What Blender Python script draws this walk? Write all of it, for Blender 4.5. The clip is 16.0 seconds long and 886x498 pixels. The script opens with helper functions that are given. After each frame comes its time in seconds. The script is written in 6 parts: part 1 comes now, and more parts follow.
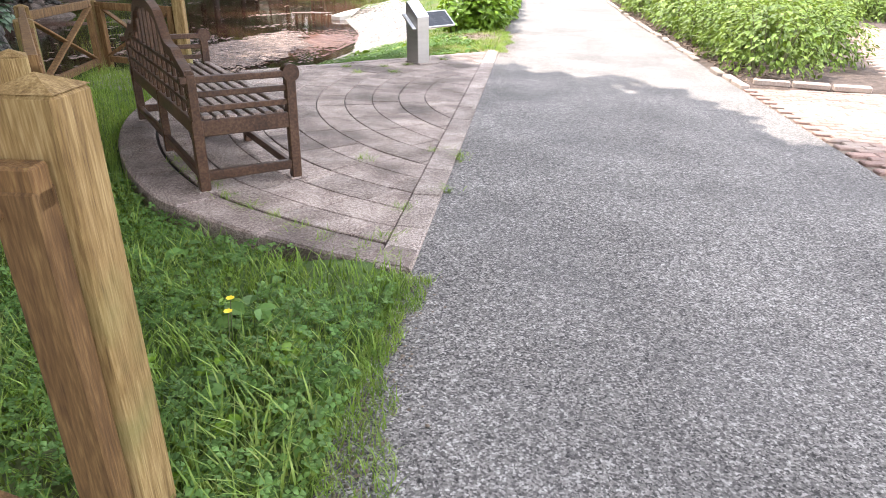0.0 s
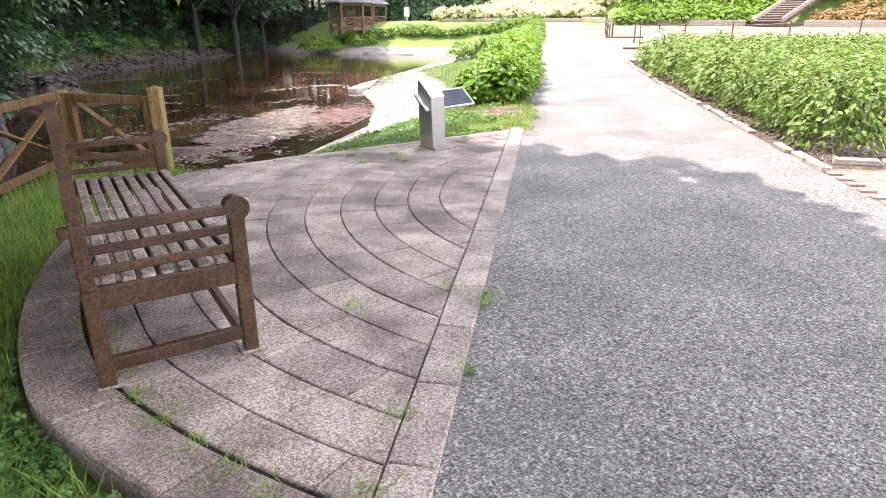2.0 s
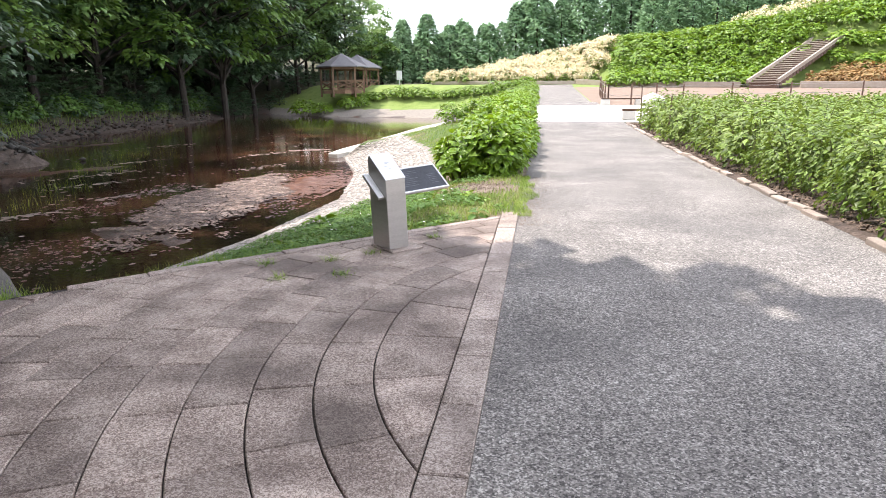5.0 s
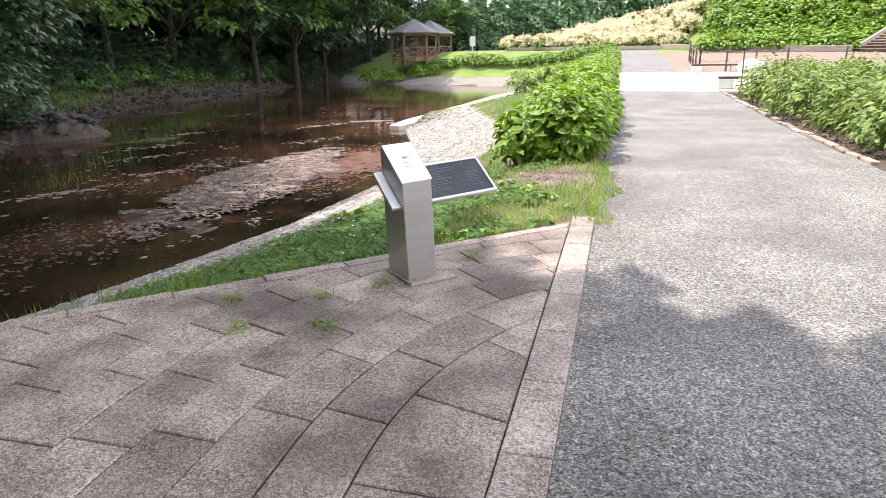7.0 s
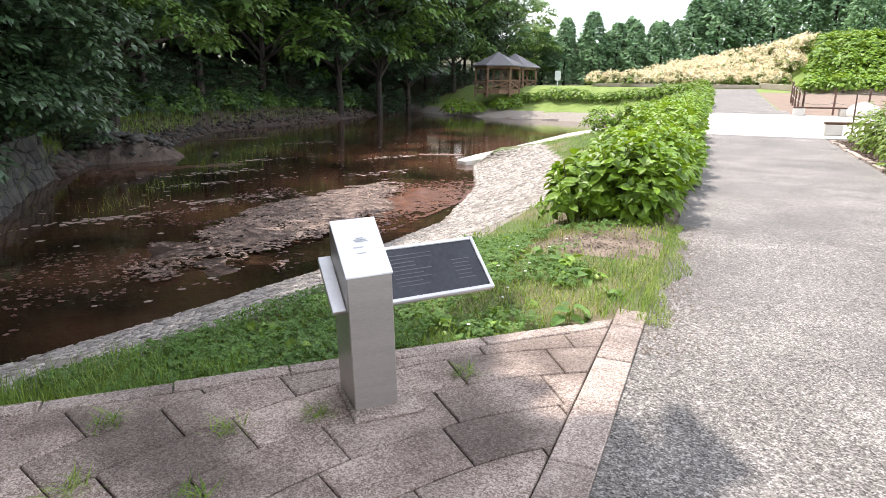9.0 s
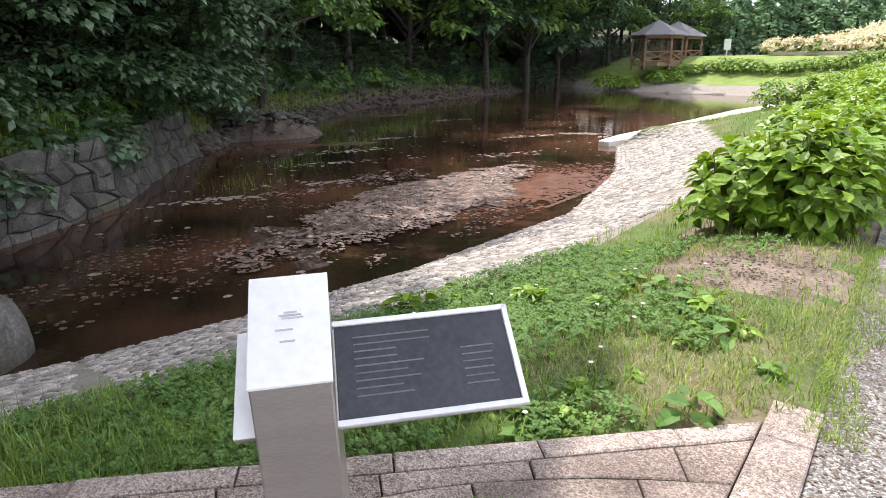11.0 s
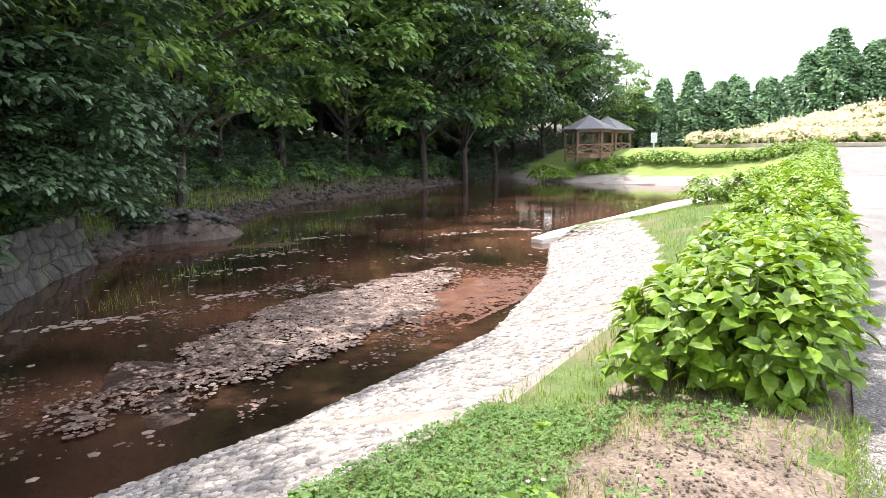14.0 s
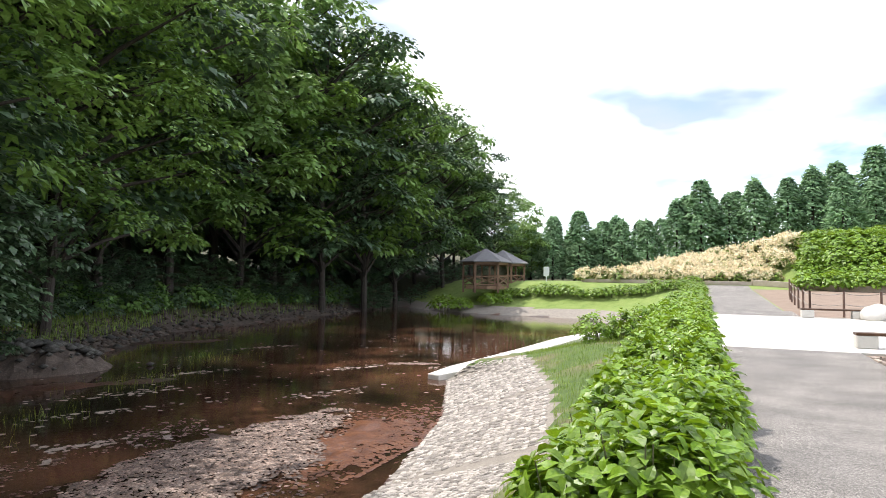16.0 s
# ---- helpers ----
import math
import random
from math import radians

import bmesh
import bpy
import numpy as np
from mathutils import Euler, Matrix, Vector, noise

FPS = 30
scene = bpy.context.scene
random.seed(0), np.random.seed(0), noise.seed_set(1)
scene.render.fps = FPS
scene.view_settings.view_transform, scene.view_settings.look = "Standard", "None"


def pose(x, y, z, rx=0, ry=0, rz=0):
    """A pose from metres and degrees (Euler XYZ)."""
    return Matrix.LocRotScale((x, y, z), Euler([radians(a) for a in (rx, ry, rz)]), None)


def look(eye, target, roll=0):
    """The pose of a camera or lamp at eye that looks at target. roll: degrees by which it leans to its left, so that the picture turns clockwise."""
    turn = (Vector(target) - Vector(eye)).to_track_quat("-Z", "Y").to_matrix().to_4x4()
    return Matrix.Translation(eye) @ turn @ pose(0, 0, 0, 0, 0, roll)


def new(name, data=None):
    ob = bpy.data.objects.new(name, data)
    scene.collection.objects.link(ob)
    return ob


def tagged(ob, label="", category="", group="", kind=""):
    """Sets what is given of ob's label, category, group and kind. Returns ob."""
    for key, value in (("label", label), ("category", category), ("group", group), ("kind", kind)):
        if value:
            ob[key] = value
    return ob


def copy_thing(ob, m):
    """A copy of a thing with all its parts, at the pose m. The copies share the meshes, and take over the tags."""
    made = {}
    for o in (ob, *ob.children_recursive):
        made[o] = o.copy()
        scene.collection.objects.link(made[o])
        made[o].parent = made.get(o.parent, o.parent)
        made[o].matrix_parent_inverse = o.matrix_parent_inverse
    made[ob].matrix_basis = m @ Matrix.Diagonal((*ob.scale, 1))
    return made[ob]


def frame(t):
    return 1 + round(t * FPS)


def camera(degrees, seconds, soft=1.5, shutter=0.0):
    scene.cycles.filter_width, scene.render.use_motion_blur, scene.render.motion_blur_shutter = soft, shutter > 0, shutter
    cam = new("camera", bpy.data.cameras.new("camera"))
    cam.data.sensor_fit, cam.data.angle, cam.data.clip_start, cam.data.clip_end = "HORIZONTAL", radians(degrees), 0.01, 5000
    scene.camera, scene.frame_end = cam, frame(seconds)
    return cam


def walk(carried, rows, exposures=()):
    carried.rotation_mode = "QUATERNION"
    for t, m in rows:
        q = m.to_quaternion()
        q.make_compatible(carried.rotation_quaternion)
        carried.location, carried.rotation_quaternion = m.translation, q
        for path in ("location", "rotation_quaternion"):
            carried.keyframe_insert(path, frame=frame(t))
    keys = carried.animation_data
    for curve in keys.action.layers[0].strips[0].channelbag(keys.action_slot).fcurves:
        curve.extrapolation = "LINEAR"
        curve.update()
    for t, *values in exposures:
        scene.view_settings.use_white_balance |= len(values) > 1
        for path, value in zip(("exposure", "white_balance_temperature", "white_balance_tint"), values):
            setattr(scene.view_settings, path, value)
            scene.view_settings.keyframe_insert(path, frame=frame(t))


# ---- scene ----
cam = camera(71.5, 16.0, soft=0.7)
PATH = [
    (0, look((0.03, -0.091, 1.268), (-0.187, 1.703, 0.412), 1.9)),
    (0.5, look((-0.002, 0.218, 1.27), (-0.214, 2.034, 0.459), 1.4)),
    (1, look((-0.028, 0.56, 1.288), (-0.261, 2.391, 0.518), 0.7)),
    (1.5, look((-0.068, 0.92, 1.298), (-0.338, 2.765, 0.574), 0.2)),
    (2, look((-0.128, 1.227, 1.313), (-0.433, 3.083, 0.632), -0.2)),
    (2.5, look((-0.166, 1.56, 1.315), (-0.478, 3.433, 0.688), -0.2)),
    (3, look((-0.185, 1.936, 1.299), (-0.453, 3.839, 0.746), 0.1)),
    (5.5, look((-0.208, 3.826, 1.238), (-0.541, 5.734, 0.739), -1.1)),
    (6, look((-0.242, 4.234, 1.227), (-0.655, 6.112, 0.677), -0.8)),
    (6.5, look((-0.263, 4.574, 1.228), (-0.733, 6.426, 0.638), -0.7)),
    (7, look((-0.273, 4.952, 1.22), (-0.795, 6.789, 0.626), -0.8)),
    (7.5, look((-0.269, 5.297, 1.246), (-0.772, 7.151, 0.69), -0.5)),
    (8, look((-0.244, 5.612, 1.283), (-0.732, 7.487, 0.786), -0.3)),
    (8.5, look((-0.189, 5.891, 1.291), (-0.796, 7.737, 0.817), -0.1)),
    (9, look((-0.158, 6.14, 1.276), (-0.924, 7.917, 0.774), 0.8)),
    (9.5, look((-0.157, 6.424, 1.276), (-1.051, 8.127, 0.726), 1.2)),
    (10, look((-0.173, 6.733, 1.248), (-1.204, 8.336, 0.64), 0.6)),
    (12.5, look((-0.535, 8.17, 1.285), (-1.741, 9.68, 0.767), 0.0)),
    (13, look((-0.55, 8.38, 1.315), (-1.719, 9.929, 0.832), -0.7)),
    (13.5, look((-0.56, 8.52, 1.395), (-1.684, 10.119, 0.972), -0.2)),
    (14, look((-0.594, 8.662, 1.429), (-1.649, 10.333, 1.124), -0.6)),
    (14.5, look((-0.63, 8.818, 1.465), (-1.639, 10.535, 1.277), -0.5)),
    (15, look((-0.644, 8.951, 1.509), (-1.599, 10.706, 1.438), 0.4)),
    (15.5, look((-0.642, 9.0, 1.568), (-1.515, 10.799, 1.589), 0.5)),
    (16, look((-0.65, 8.991, 1.6), (-1.433, 10.828, 1.705), 0.9)),
]
walk(cam, PATH, [(0, 1.62, 6500, 15), (3, 1.42, 6500, 15), (5.5, 1.03, 6500, 15), (8, 1.03, 6500, 14), (10, 0.75, 6500, 14), (12.5, 1.32, 6500, 15), (14, 1.4, 6500, 15), (15, 1.18, 6500, 15), (15.5, 0.98, 6500, 14), (16, 0.62, 6500, 12)])

# ---------------------------------------------------------------- light
SUN_WAY = Vector((-0.40, 0.11, 0.91)).normalized()          # towards the sun
sun_data = bpy.data.lights.new("sun", "SUN")
sun_data.energy, sun_data.angle, sun_data.color = 3.7, radians(0.6), (1.0, 0.95, 0.87)
sun = new("sun", sun_data)
sun.matrix_world = look(SUN_WAY * 60, (0, 0, 0))

world = bpy.data.worlds.new("sky")
scene.world = world
world.use_nodes = True
wn, wl = world.node_tree.nodes, world.node_tree.links
wn.clear()
w_out = wn.new("ShaderNodeOutputWorld")
w_sky = wn.new("ShaderNodeTexSky")
w_sky.sky_type, w_sky.sun_disc = "NISHITA", False
w_sky.sun_elevation = math.asin(SUN_WAY.z)
w_sky.sun_rotation = math.atan2(SUN_WAY.x, SUN_WAY.y)
w_bg = wn.new("ShaderNodeBackground")
w_bg.inputs["Strength"].default_value = 0.15
wl.new(w_sky.outputs[0], w_bg.inputs[0])
w_cloud = wn.new("ShaderNodeBackground")
w_cloud.inputs[0].default_value, w_cloud.inputs[1].default_value = (0.95, 0.97, 1.0, 1), 2.35
w_tc = wn.new("ShaderNodeTexCoord")
w_map = wn.new("ShaderNodeMapping")
w_map.inputs["Scale"].default_value = (1.0, 1.0, 2.6)
w_map.inputs["Location"].default_value = (0.35, 0.1, 0.2)
w_noise = wn.new("ShaderNodeTexNoise")
w_noise.inputs["Scale"].default_value, w_noise.inputs["Detail"].default_value = 2.3, 6
w_ramp = wn.new("ShaderNodeValToRGB")
w_ramp.color_ramp.elements[0].position, w_ramp.color_ramp.elements[1].position = 0.38, 0.56
w_base = wn.new("ShaderNodeTexNoise")                      # grey undersides of the clouds
w_base.inputs["Scale"].default_value, w_base.inputs["Detail"].default_value = 3.1, 4
w_tone = wn.new("ShaderNodeValToRGB")
w_tone.color_ramp.elements[0].position, w_tone.color_ramp.elements[0].color = 0.36, (0.22, 0.25, 0.31, 1)
w_tone.color_ramp.elements[1].position, w_tone.color_ramp.elements[1].color = 0.62, (0.97, 0.98, 1.0, 1)
wl.new(w_map.outputs[0], w_base.inputs["Vector"])
wl.new(w_base.outputs[0], w_tone.inputs[0])
wl.new(w_tone.outputs[0], w_cloud.inputs[0])
w_mix = wn.new("ShaderNodeMixShader")
wl.new(w_tc.outputs["Generated"], w_map.inputs[0])
wl.new(w_map.outputs[0], w_noise.inputs["Vector"])
wl.new(w_noise.outputs[0], w_ramp.inputs[0])
wl.new(w_ramp.outputs[0], w_mix.inputs[0])
wl.new(w_bg.outputs[0], w_mix.inputs[1])
wl.new(w_cloud.outputs[0], w_mix.inputs[2])
wl.new(w_mix.outputs[0], w_out.inputs[0])

# ---------------------------------------------------------------- materials
def surface(name, colours, scale=6.0, rough=0.8, bump=0.3, grain=60.0, metal=0.0, vary=0.15, stain=None,
            stain_scale=0.8, stain_at=0.58, through_light=0.0, island=False, spec=0.4, bump_far=0.02, stretch=(1, 1, 1), fine=0.5, span=0.17, glow=(0.475, 1.15, 1.5)):
    """Two scales of noise between colours, stains of a second tone, fine relief; vary by object or island."""
    m = bpy.data.materials.new(name)
    m.use_nodes = True
    n, l = m.node_tree.nodes, m.node_tree.links
    bs = n["Principled BSDF"]
    geo = n.new("ShaderNodeNewGeometry")
    info = n.new("ShaderNodeObjectInfo")
    vec = n.new("ShaderNodeMapping")
    vec.inputs["Scale"].default_value = stretch
    l.new(geo.outputs["Position"], vec.inputs[0])
    n1 = n.new("ShaderNodeTexNoise")
    n1.inputs["Scale"].default_value, n1.inputs["Detail"].default_value = scale, 5
    n2 = n.new("ShaderNodeTexNoise")
    n2.inputs["Scale"].default_value, n2.inputs["Detail"].default_value = grain, 2
    for t in (n1, n2):
        l.new(vec.outputs[0], t.inputs["Vector"])
    mixv = n.new("ShaderNodeMath")
    mixv.operation = "MULTIPLY_ADD"
    l.new(n2.outputs[0], mixv.inputs[0])
    mixv.inputs[1].default_value = fine
    half = n.new("ShaderNodeMath")
    half.operation = "MULTIPLY"
    half.inputs[1].default_value = 1 - fine
    l.new(n1.outputs[0], half.inputs[0])
    l.new(half.outputs[0], mixv.inputs[2])
    ramp = n.new("ShaderNodeValToRGB")
    els = ramp.color_ramp.elements
    while len(els) < len(colours):
        els.new(0.5)
    for i, c in enumerate(colours):
        els[i].position = 0.5 - span + 2 * span * i / max(1, len(colours) - 1)
        els[i].color = (*c, 1)
    l.new(mixv.outputs[0], ramp.inputs[0])
    col = ramp.outputs[0]
    if stain:
        n3 = n.new("ShaderNodeTexNoise")
        n3.inputs["Scale"].default_value, n3.inputs["Detail"].default_value = stain_scale, 6
        l.new(geo.outputs["Position"], n3.inputs["Vector"])
        r3 = n.new("ShaderNodeValToRGB")
        r3.color_ramp.elements[0].position, r3.color_ramp.elements[1].position = stain_at - 0.08, stain_at + 0.1
        l.new(n3.outputs[0], r3.inputs[0])
        mx = n.new("ShaderNodeMix")
        mx.data_type = "RGBA"
        l.new(r3.outputs[0], mx.inputs[0])
        l.new(col, mx.inputs[6])
        mx.inputs[7].default_value = (*stain, 1)
        col = mx.outputs[2]
    hsv = n.new("ShaderNodeHueSaturation")
    vr = n.new("ShaderNodeMapRange")
    vr.inputs["To Min"].default_value, vr.inputs["To Max"].default_value = 1 - vary, 1 + vary
    l.new(geo.outputs["Random Per Island"] if island else info.outputs["Random"], vr.inputs[0])
    l.new(vr.outputs[0], hsv.inputs["Value"])
    l.new(col, hsv.inputs["Color"])
    col = hsv.outputs[0]
    l.new(col, bs.inputs["Base Color"])
    bs.inputs["Roughness"].default_value, bs.inputs["Metallic"].default_value = rough, metal
    bs.inputs["Specular IOR Level"].default_value = spec
    if bump:
        b = n.new("ShaderNodeBump")
        b.inputs["Strength"].default_value, b.inputs["Distance"].default_value = bump, bump_far
        l.new(mixv.outputs[0], b.inputs["Height"])
        l.new(b.outputs[0], bs.inputs["Normal"])
    if through_light:
        tr = n.new("ShaderNodeBsdfTranslucent")
        warm = n.new("ShaderNodeHueSaturation")
        warm.inputs["Hue"].default_value, warm.inputs["Saturation"].default_value, warm.inputs["Value"].default_value = glow
        l.new(col, warm.inputs["Color"])
        l.new(warm.outputs[0], tr.inputs["Color"])
        ms = n.new("ShaderNodeMixShader")
        ms.inputs[0].default_value = through_light
        l.new(bs.outputs[0], ms.inputs[1])
        l.new(tr.outputs[0], ms.inputs[2])
        l.new(ms.outputs[0], n["Material Output"].inputs[0])
    return m


def aggregate(name, colours, chip, patch, rough, vary, stain, stain_scale, stain_at, relief=0.006, mottle=0.25, mottle_scale=60.0, broad=0.3, soak=0.42):
    """Stone chips of random tone set in a binder, with broad darker patches."""
    m = bpy.data.materials.new(name)
    m.use_nodes = True
    n, l = m.node_tree.nodes, m.node_tree.links
    bs = n["Principled BSDF"]
    geo = n.new("ShaderNodeNewGeometry")
    info = n.new("ShaderNodeObjectInfo")
    warp = n.new("ShaderNodeTexNoise")
    warp.inputs["Scale"].default_value = chip * 0.8
    l.new(geo.outputs["Position"], warp.inputs["Vector"])
    add = n.new("ShaderNodeMixRGB")
    add.blend_type = "ADD"
    add.inputs[0].default_value = 0.006
    l.new(geo.outputs["Position"], add.inputs[1])
    l.new(warp.outputs["Color"], add.inputs[2])
    vor = n.new("ShaderNodeTexVoronoi")
    vor.inputs["Scale"].default_value = chip
    l.new(add.outputs[0], vor.inputs["Vector"])
    big = n.new("ShaderNodeTexNoise")
    big.inputs["Scale"].default_value, big.inputs["Detail"].default_value = patch, 6
    l.new(geo.outputs["Position"], big.inputs["Vector"])
    sep = n.new("ShaderNodeSeparateColor")
    l.new(vor.outputs["Color"], sep.inputs[0])
    mixv = n.new("ShaderNodeMath")
    mixv.operation = "MULTIPLY_ADD"
    mixv.inputs[1].default_value = 0.68 - mottle
    l.new(sep.outputs[0], mixv.inputs[0])
    mid = n.new("ShaderNodeTexNoise")                      # worn skin between pits, a thumb's breadth across
    mid.inputs["Scale"].default_value, mid.inputs["Detail"].default_value, mid.inputs["Roughness"].default_value = mottle_scale, 3, 0.65
    l.new(geo.outputs["Position"], mid.inputs["Vector"])
    spread = n.new("ShaderNodeMapRange")
    spread.inputs["From Min"].default_value, spread.inputs["From Max"].default_value = 0.34, 0.66
    spread.inputs["To Max"].default_value = mottle
    l.new(mid.outputs[0], spread.inputs[0])
    part_big = n.new("ShaderNodeMath")
    part_big.operation = "MULTIPLY"
    part_big.inputs[1].default_value = broad
    l.new(big.outputs[0], part_big.inputs[0])
    both = n.new("ShaderNodeMath")
    both.operation = "ADD"
    l.new(part_big.outputs[0], both.inputs[0])
    l.new(spread.outputs[0], both.inputs[1])
    l.new(both.outputs[0], mixv.inputs[2])
    ramp = n.new("ShaderNodeValToRGB")
    els = ramp.color_ramp.elements
    while len(els) < len(colours):
        els.new(0.5)
    for i, c in enumerate(colours):
        els[i].position = 0.16 + 0.68 * i / (len(colours) - 1)
        els[i].color = (*c, 1)
    l.new(mixv.outputs[0], ramp.inputs[0])
    n3 = n.new("ShaderNodeTexNoise")
    n3.inputs["Scale"].default_value, n3.inputs["Detail"].default_value = stain_scale, 7
    l.new(geo.outputs["Position"], n3.inputs["Vector"])
    r3 = n.new("ShaderNodeMapRange")
    r3.inputs["From Min"].default_value, r3.inputs["From Max"].default_value = stain_at - 0.06, stain_at + 0.12
    r3.inputs["To Max"].default_value = soak
    l.new(n3.outputs[0], r3.inputs[0])
    mx = n.new("ShaderNodeMix")
    mx.data_type = "RGBA"
    l.new(r3.outputs[0], mx.inputs[0])
    l.new(ramp.outputs[0], mx.inputs[6])
    mx.inputs[7].default_value = (*stain, 1)
    hsv = n.new("ShaderNodeHueSaturation")
    vr = n.new("ShaderNodeMapRange")
    vr.inputs["To Min"].default_value, vr.inputs["To Max"].default_value = 1 - vary, 1 + vary
    l.new(info.outputs["Random"], vr.inputs[0])
    l.new(vr.outputs[0], hsv.inputs["Value"])
    l.new(mx.outputs[2], hsv.inputs["Color"])
    l.new(hsv.outputs[0], bs.inputs["Base Color"])
    bs.inputs["Roughness"].default_value = rough
    bs.inputs["Specular IOR Level"].default_value = 0.35
    b = n.new("ShaderNodeBump")
    b.inputs["Strength"].default_value, b.inputs["Distance"].default_value = 0.55, relief
    l.new(mixv.outputs[0], b.inputs["Height"])
    l.new(b.outputs[0], bs.inputs["Normal"])
    return m


M_ASPHALT = aggregate("asphalt", [(0.022, 0.02, 0.019), (0.115, 0.106, 0.098), (0.24, 0.221, 0.203), (0.55, 0.516, 0.475)], 150, 1.3, 0.85, 0.0, (0.095, 0.09, 0.088), 0.6, 0.54, 0.008, 0.2, 48.0)
M_CONCRETE = surface("pale_concrete", [(0.45, 0.43, 0.4), (0.6, 0.58, 0.54)], 3, 0.8, 0.2, 50, stain=(0.4, 0.37, 0.33))
M_PAVER = aggregate("brown_paver", [(0.036, 0.024, 0.019), (0.155, 0.113, 0.093), (0.305, 0.238, 0.202), (0.55, 0.46, 0.4)], 210, 4.5, 0.8, 0.22, (0.062, 0.044, 0.036), 1.5, 0.51, 0.008, 0.2, 55.0, 0.55, 0.62)
M_KERB = aggregate("kerb_stone", [(0.045, 0.032, 0.026), (0.18, 0.137, 0.115), (0.34, 0.275, 0.237), (0.57, 0.485, 0.43)], 210, 4.5, 0.8, 0.17, (0.1, 0.075, 0.063), 1.7, 0.55, 0.008, 0.2, 55.0, 0.5)
M_RIM = aggregate("rim_stone", [(0.035, 0.023, 0.018), (0.14, 0.1, 0.083), (0.27, 0.208, 0.178), (0.48, 0.395, 0.345)], 210, 4.5, 0.8, 0.16, (0.055, 0.038, 0.031), 1.5, 0.5, 0.008, 0.2, 55.0, 0.55, 0.6)
M_JOINT = surface("dark_joint", [(0.018, 0.014, 0.012), (0.04, 0.033, 0.028)], 8, 0.95, 0.4, 60)
M_BRICK = surface("red_brick", [(0.23, 0.14, 0.112), (0.35, 0.24, 0.2)], 5, 0.85, 0.4, 60, vary=0.2, stain=(0.4, 0.34, 0.28), stain_scale=1.2)
M_BRICK_FIELD = surface("red_brick_field", [(0.23, 0.14, 0.112), (0.35, 0.24, 0.2)], 5, 0.85, 0.4, 60, vary=0.25, island=True, stain=(0.36, 0.3, 0.25), stain_scale=1.2)
M_EDGE_BRICK = surface("edging_brick", [(0.25, 0.2, 0.165), (0.4, 0.335, 0.285)], 5, 0.85, 0.4, 60, vary=0.25)
M_GRASS_GROUND = surface("turf", [(0.045, 0.06, 0.02), (0.07, 0.12, 0.025), (0.13, 0.15, 0.06)], 3, 0.95, 0.7, 40, stain=(0.17, 0.14, 0.085), stain_scale=0.7, stain_at=0.6)
M_LAWN = surface("mown_lawn", [(0.1, 0.155, 0.032), (0.155, 0.215, 0.05), (0.21, 0.26, 0.08)], 1.4, 0.95, 0.7, 30)
M_SOIL = surface("bare_soil", [(0.08, 0.06, 0.045), (0.165, 0.126, 0.096), (0.27, 0.215, 0.168)], 5, 0.95, 0.8, 45)
M_MULCH = surface("dark_mulch", [(0.03, 0.022, 0.018), (0.07, 0.05, 0.04), (0.15, 0.112, 0.09)], 8, 0.95, 0.9, 40)
M_CHIP = surface("bark_chip", [(0.05, 0.034, 0.024), (0.13, 0.092, 0.068), (0.24, 0.18, 0.14)], 9, 0.9, 0.5, 60, vary=0.5, island=True)
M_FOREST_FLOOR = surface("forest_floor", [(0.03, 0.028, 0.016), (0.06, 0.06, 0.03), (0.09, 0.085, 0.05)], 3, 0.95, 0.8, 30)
M_FIELD = surface("dry_field_soil", [(0.16, 0.115, 0.085), (0.24, 0.18, 0.14)], 2, 0.95, 0.5, 25)
M_STONE_BED = surface("stone_mortar", [(0.17, 0.15, 0.128), (0.28, 0.25, 0.215)], 6, 0.9, 0.6, 40)
STONE_TONES = [(0.18, 0.161, 0.142), (0.32, 0.29, 0.26), (0.48, 0.443, 0.405)]
M_STONE = surface("pitched_stone", STONE_TONES, 9, 0.85, 0.6, 70, vary=0.45, island=True)
M_STONE_ONE = surface("pitched_stone_single", STONE_TONES, 9, 0.85, 0.6, 70, vary=0.38)
M_WALL_STONE = surface("wall_stone", [(0.028, 0.026, 0.024), (0.06, 0.057, 0.05), (0.115, 0.108, 0.098)], 5, 0.85, 0.7, 40, vary=0.4, stain=(0.07, 0.082, 0.035), stain_scale=1.1, stain_at=0.64)
M_MUD = surface("wet_mud", [(0.018, 0.011, 0.008), (0.05, 0.028, 0.02), (0.11, 0.065, 0.05)], 4, 0.45, 0.9, 22, stain=(0.15, 0.055, 0.022), stain_scale=0.35, stain_at=0.56, bump_far=0.04)
M_RUST_MUD = surface("rusty_silt", [(0.045, 0.014, 0.005), (0.105, 0.034, 0.011), (0.17, 0.07, 0.027)], 3, 0.4, 0.7, 25, bump_far=0.03)
M_MUD_DRY = surface("dry_mud", [(0.042, 0.024, 0.017), (0.125, 0.08, 0.06), (0.36, 0.275, 0.225)], 5, 0.6, 0.6, 30, vary=0.5, island=True)
M_MUD_WET = surface("wet_crumbs", [(0.05, 0.026, 0.018), (0.1, 0.06, 0.045), (0.24, 0.17, 0.14)], 5, 0.35, 0.6, 30, vary=0.5, island=True)
M_BENCH = surface("brown_bench_wood", [(0.032, 0.0145, 0.007), (0.068, 0.032, 0.015), (0.12, 0.065, 0.036)], 6, 0.5, 0.35, 70, stretch=(1, 1, 1), bump_far=0.004)
M_SEAT = surface("worn_seat_wood", [(0.06, 0.034, 0.024), (0.2, 0.145, 0.115), (0.42, 0.355, 0.31)], 12, 0.55, 0.4, 70, bump_far=0.004)
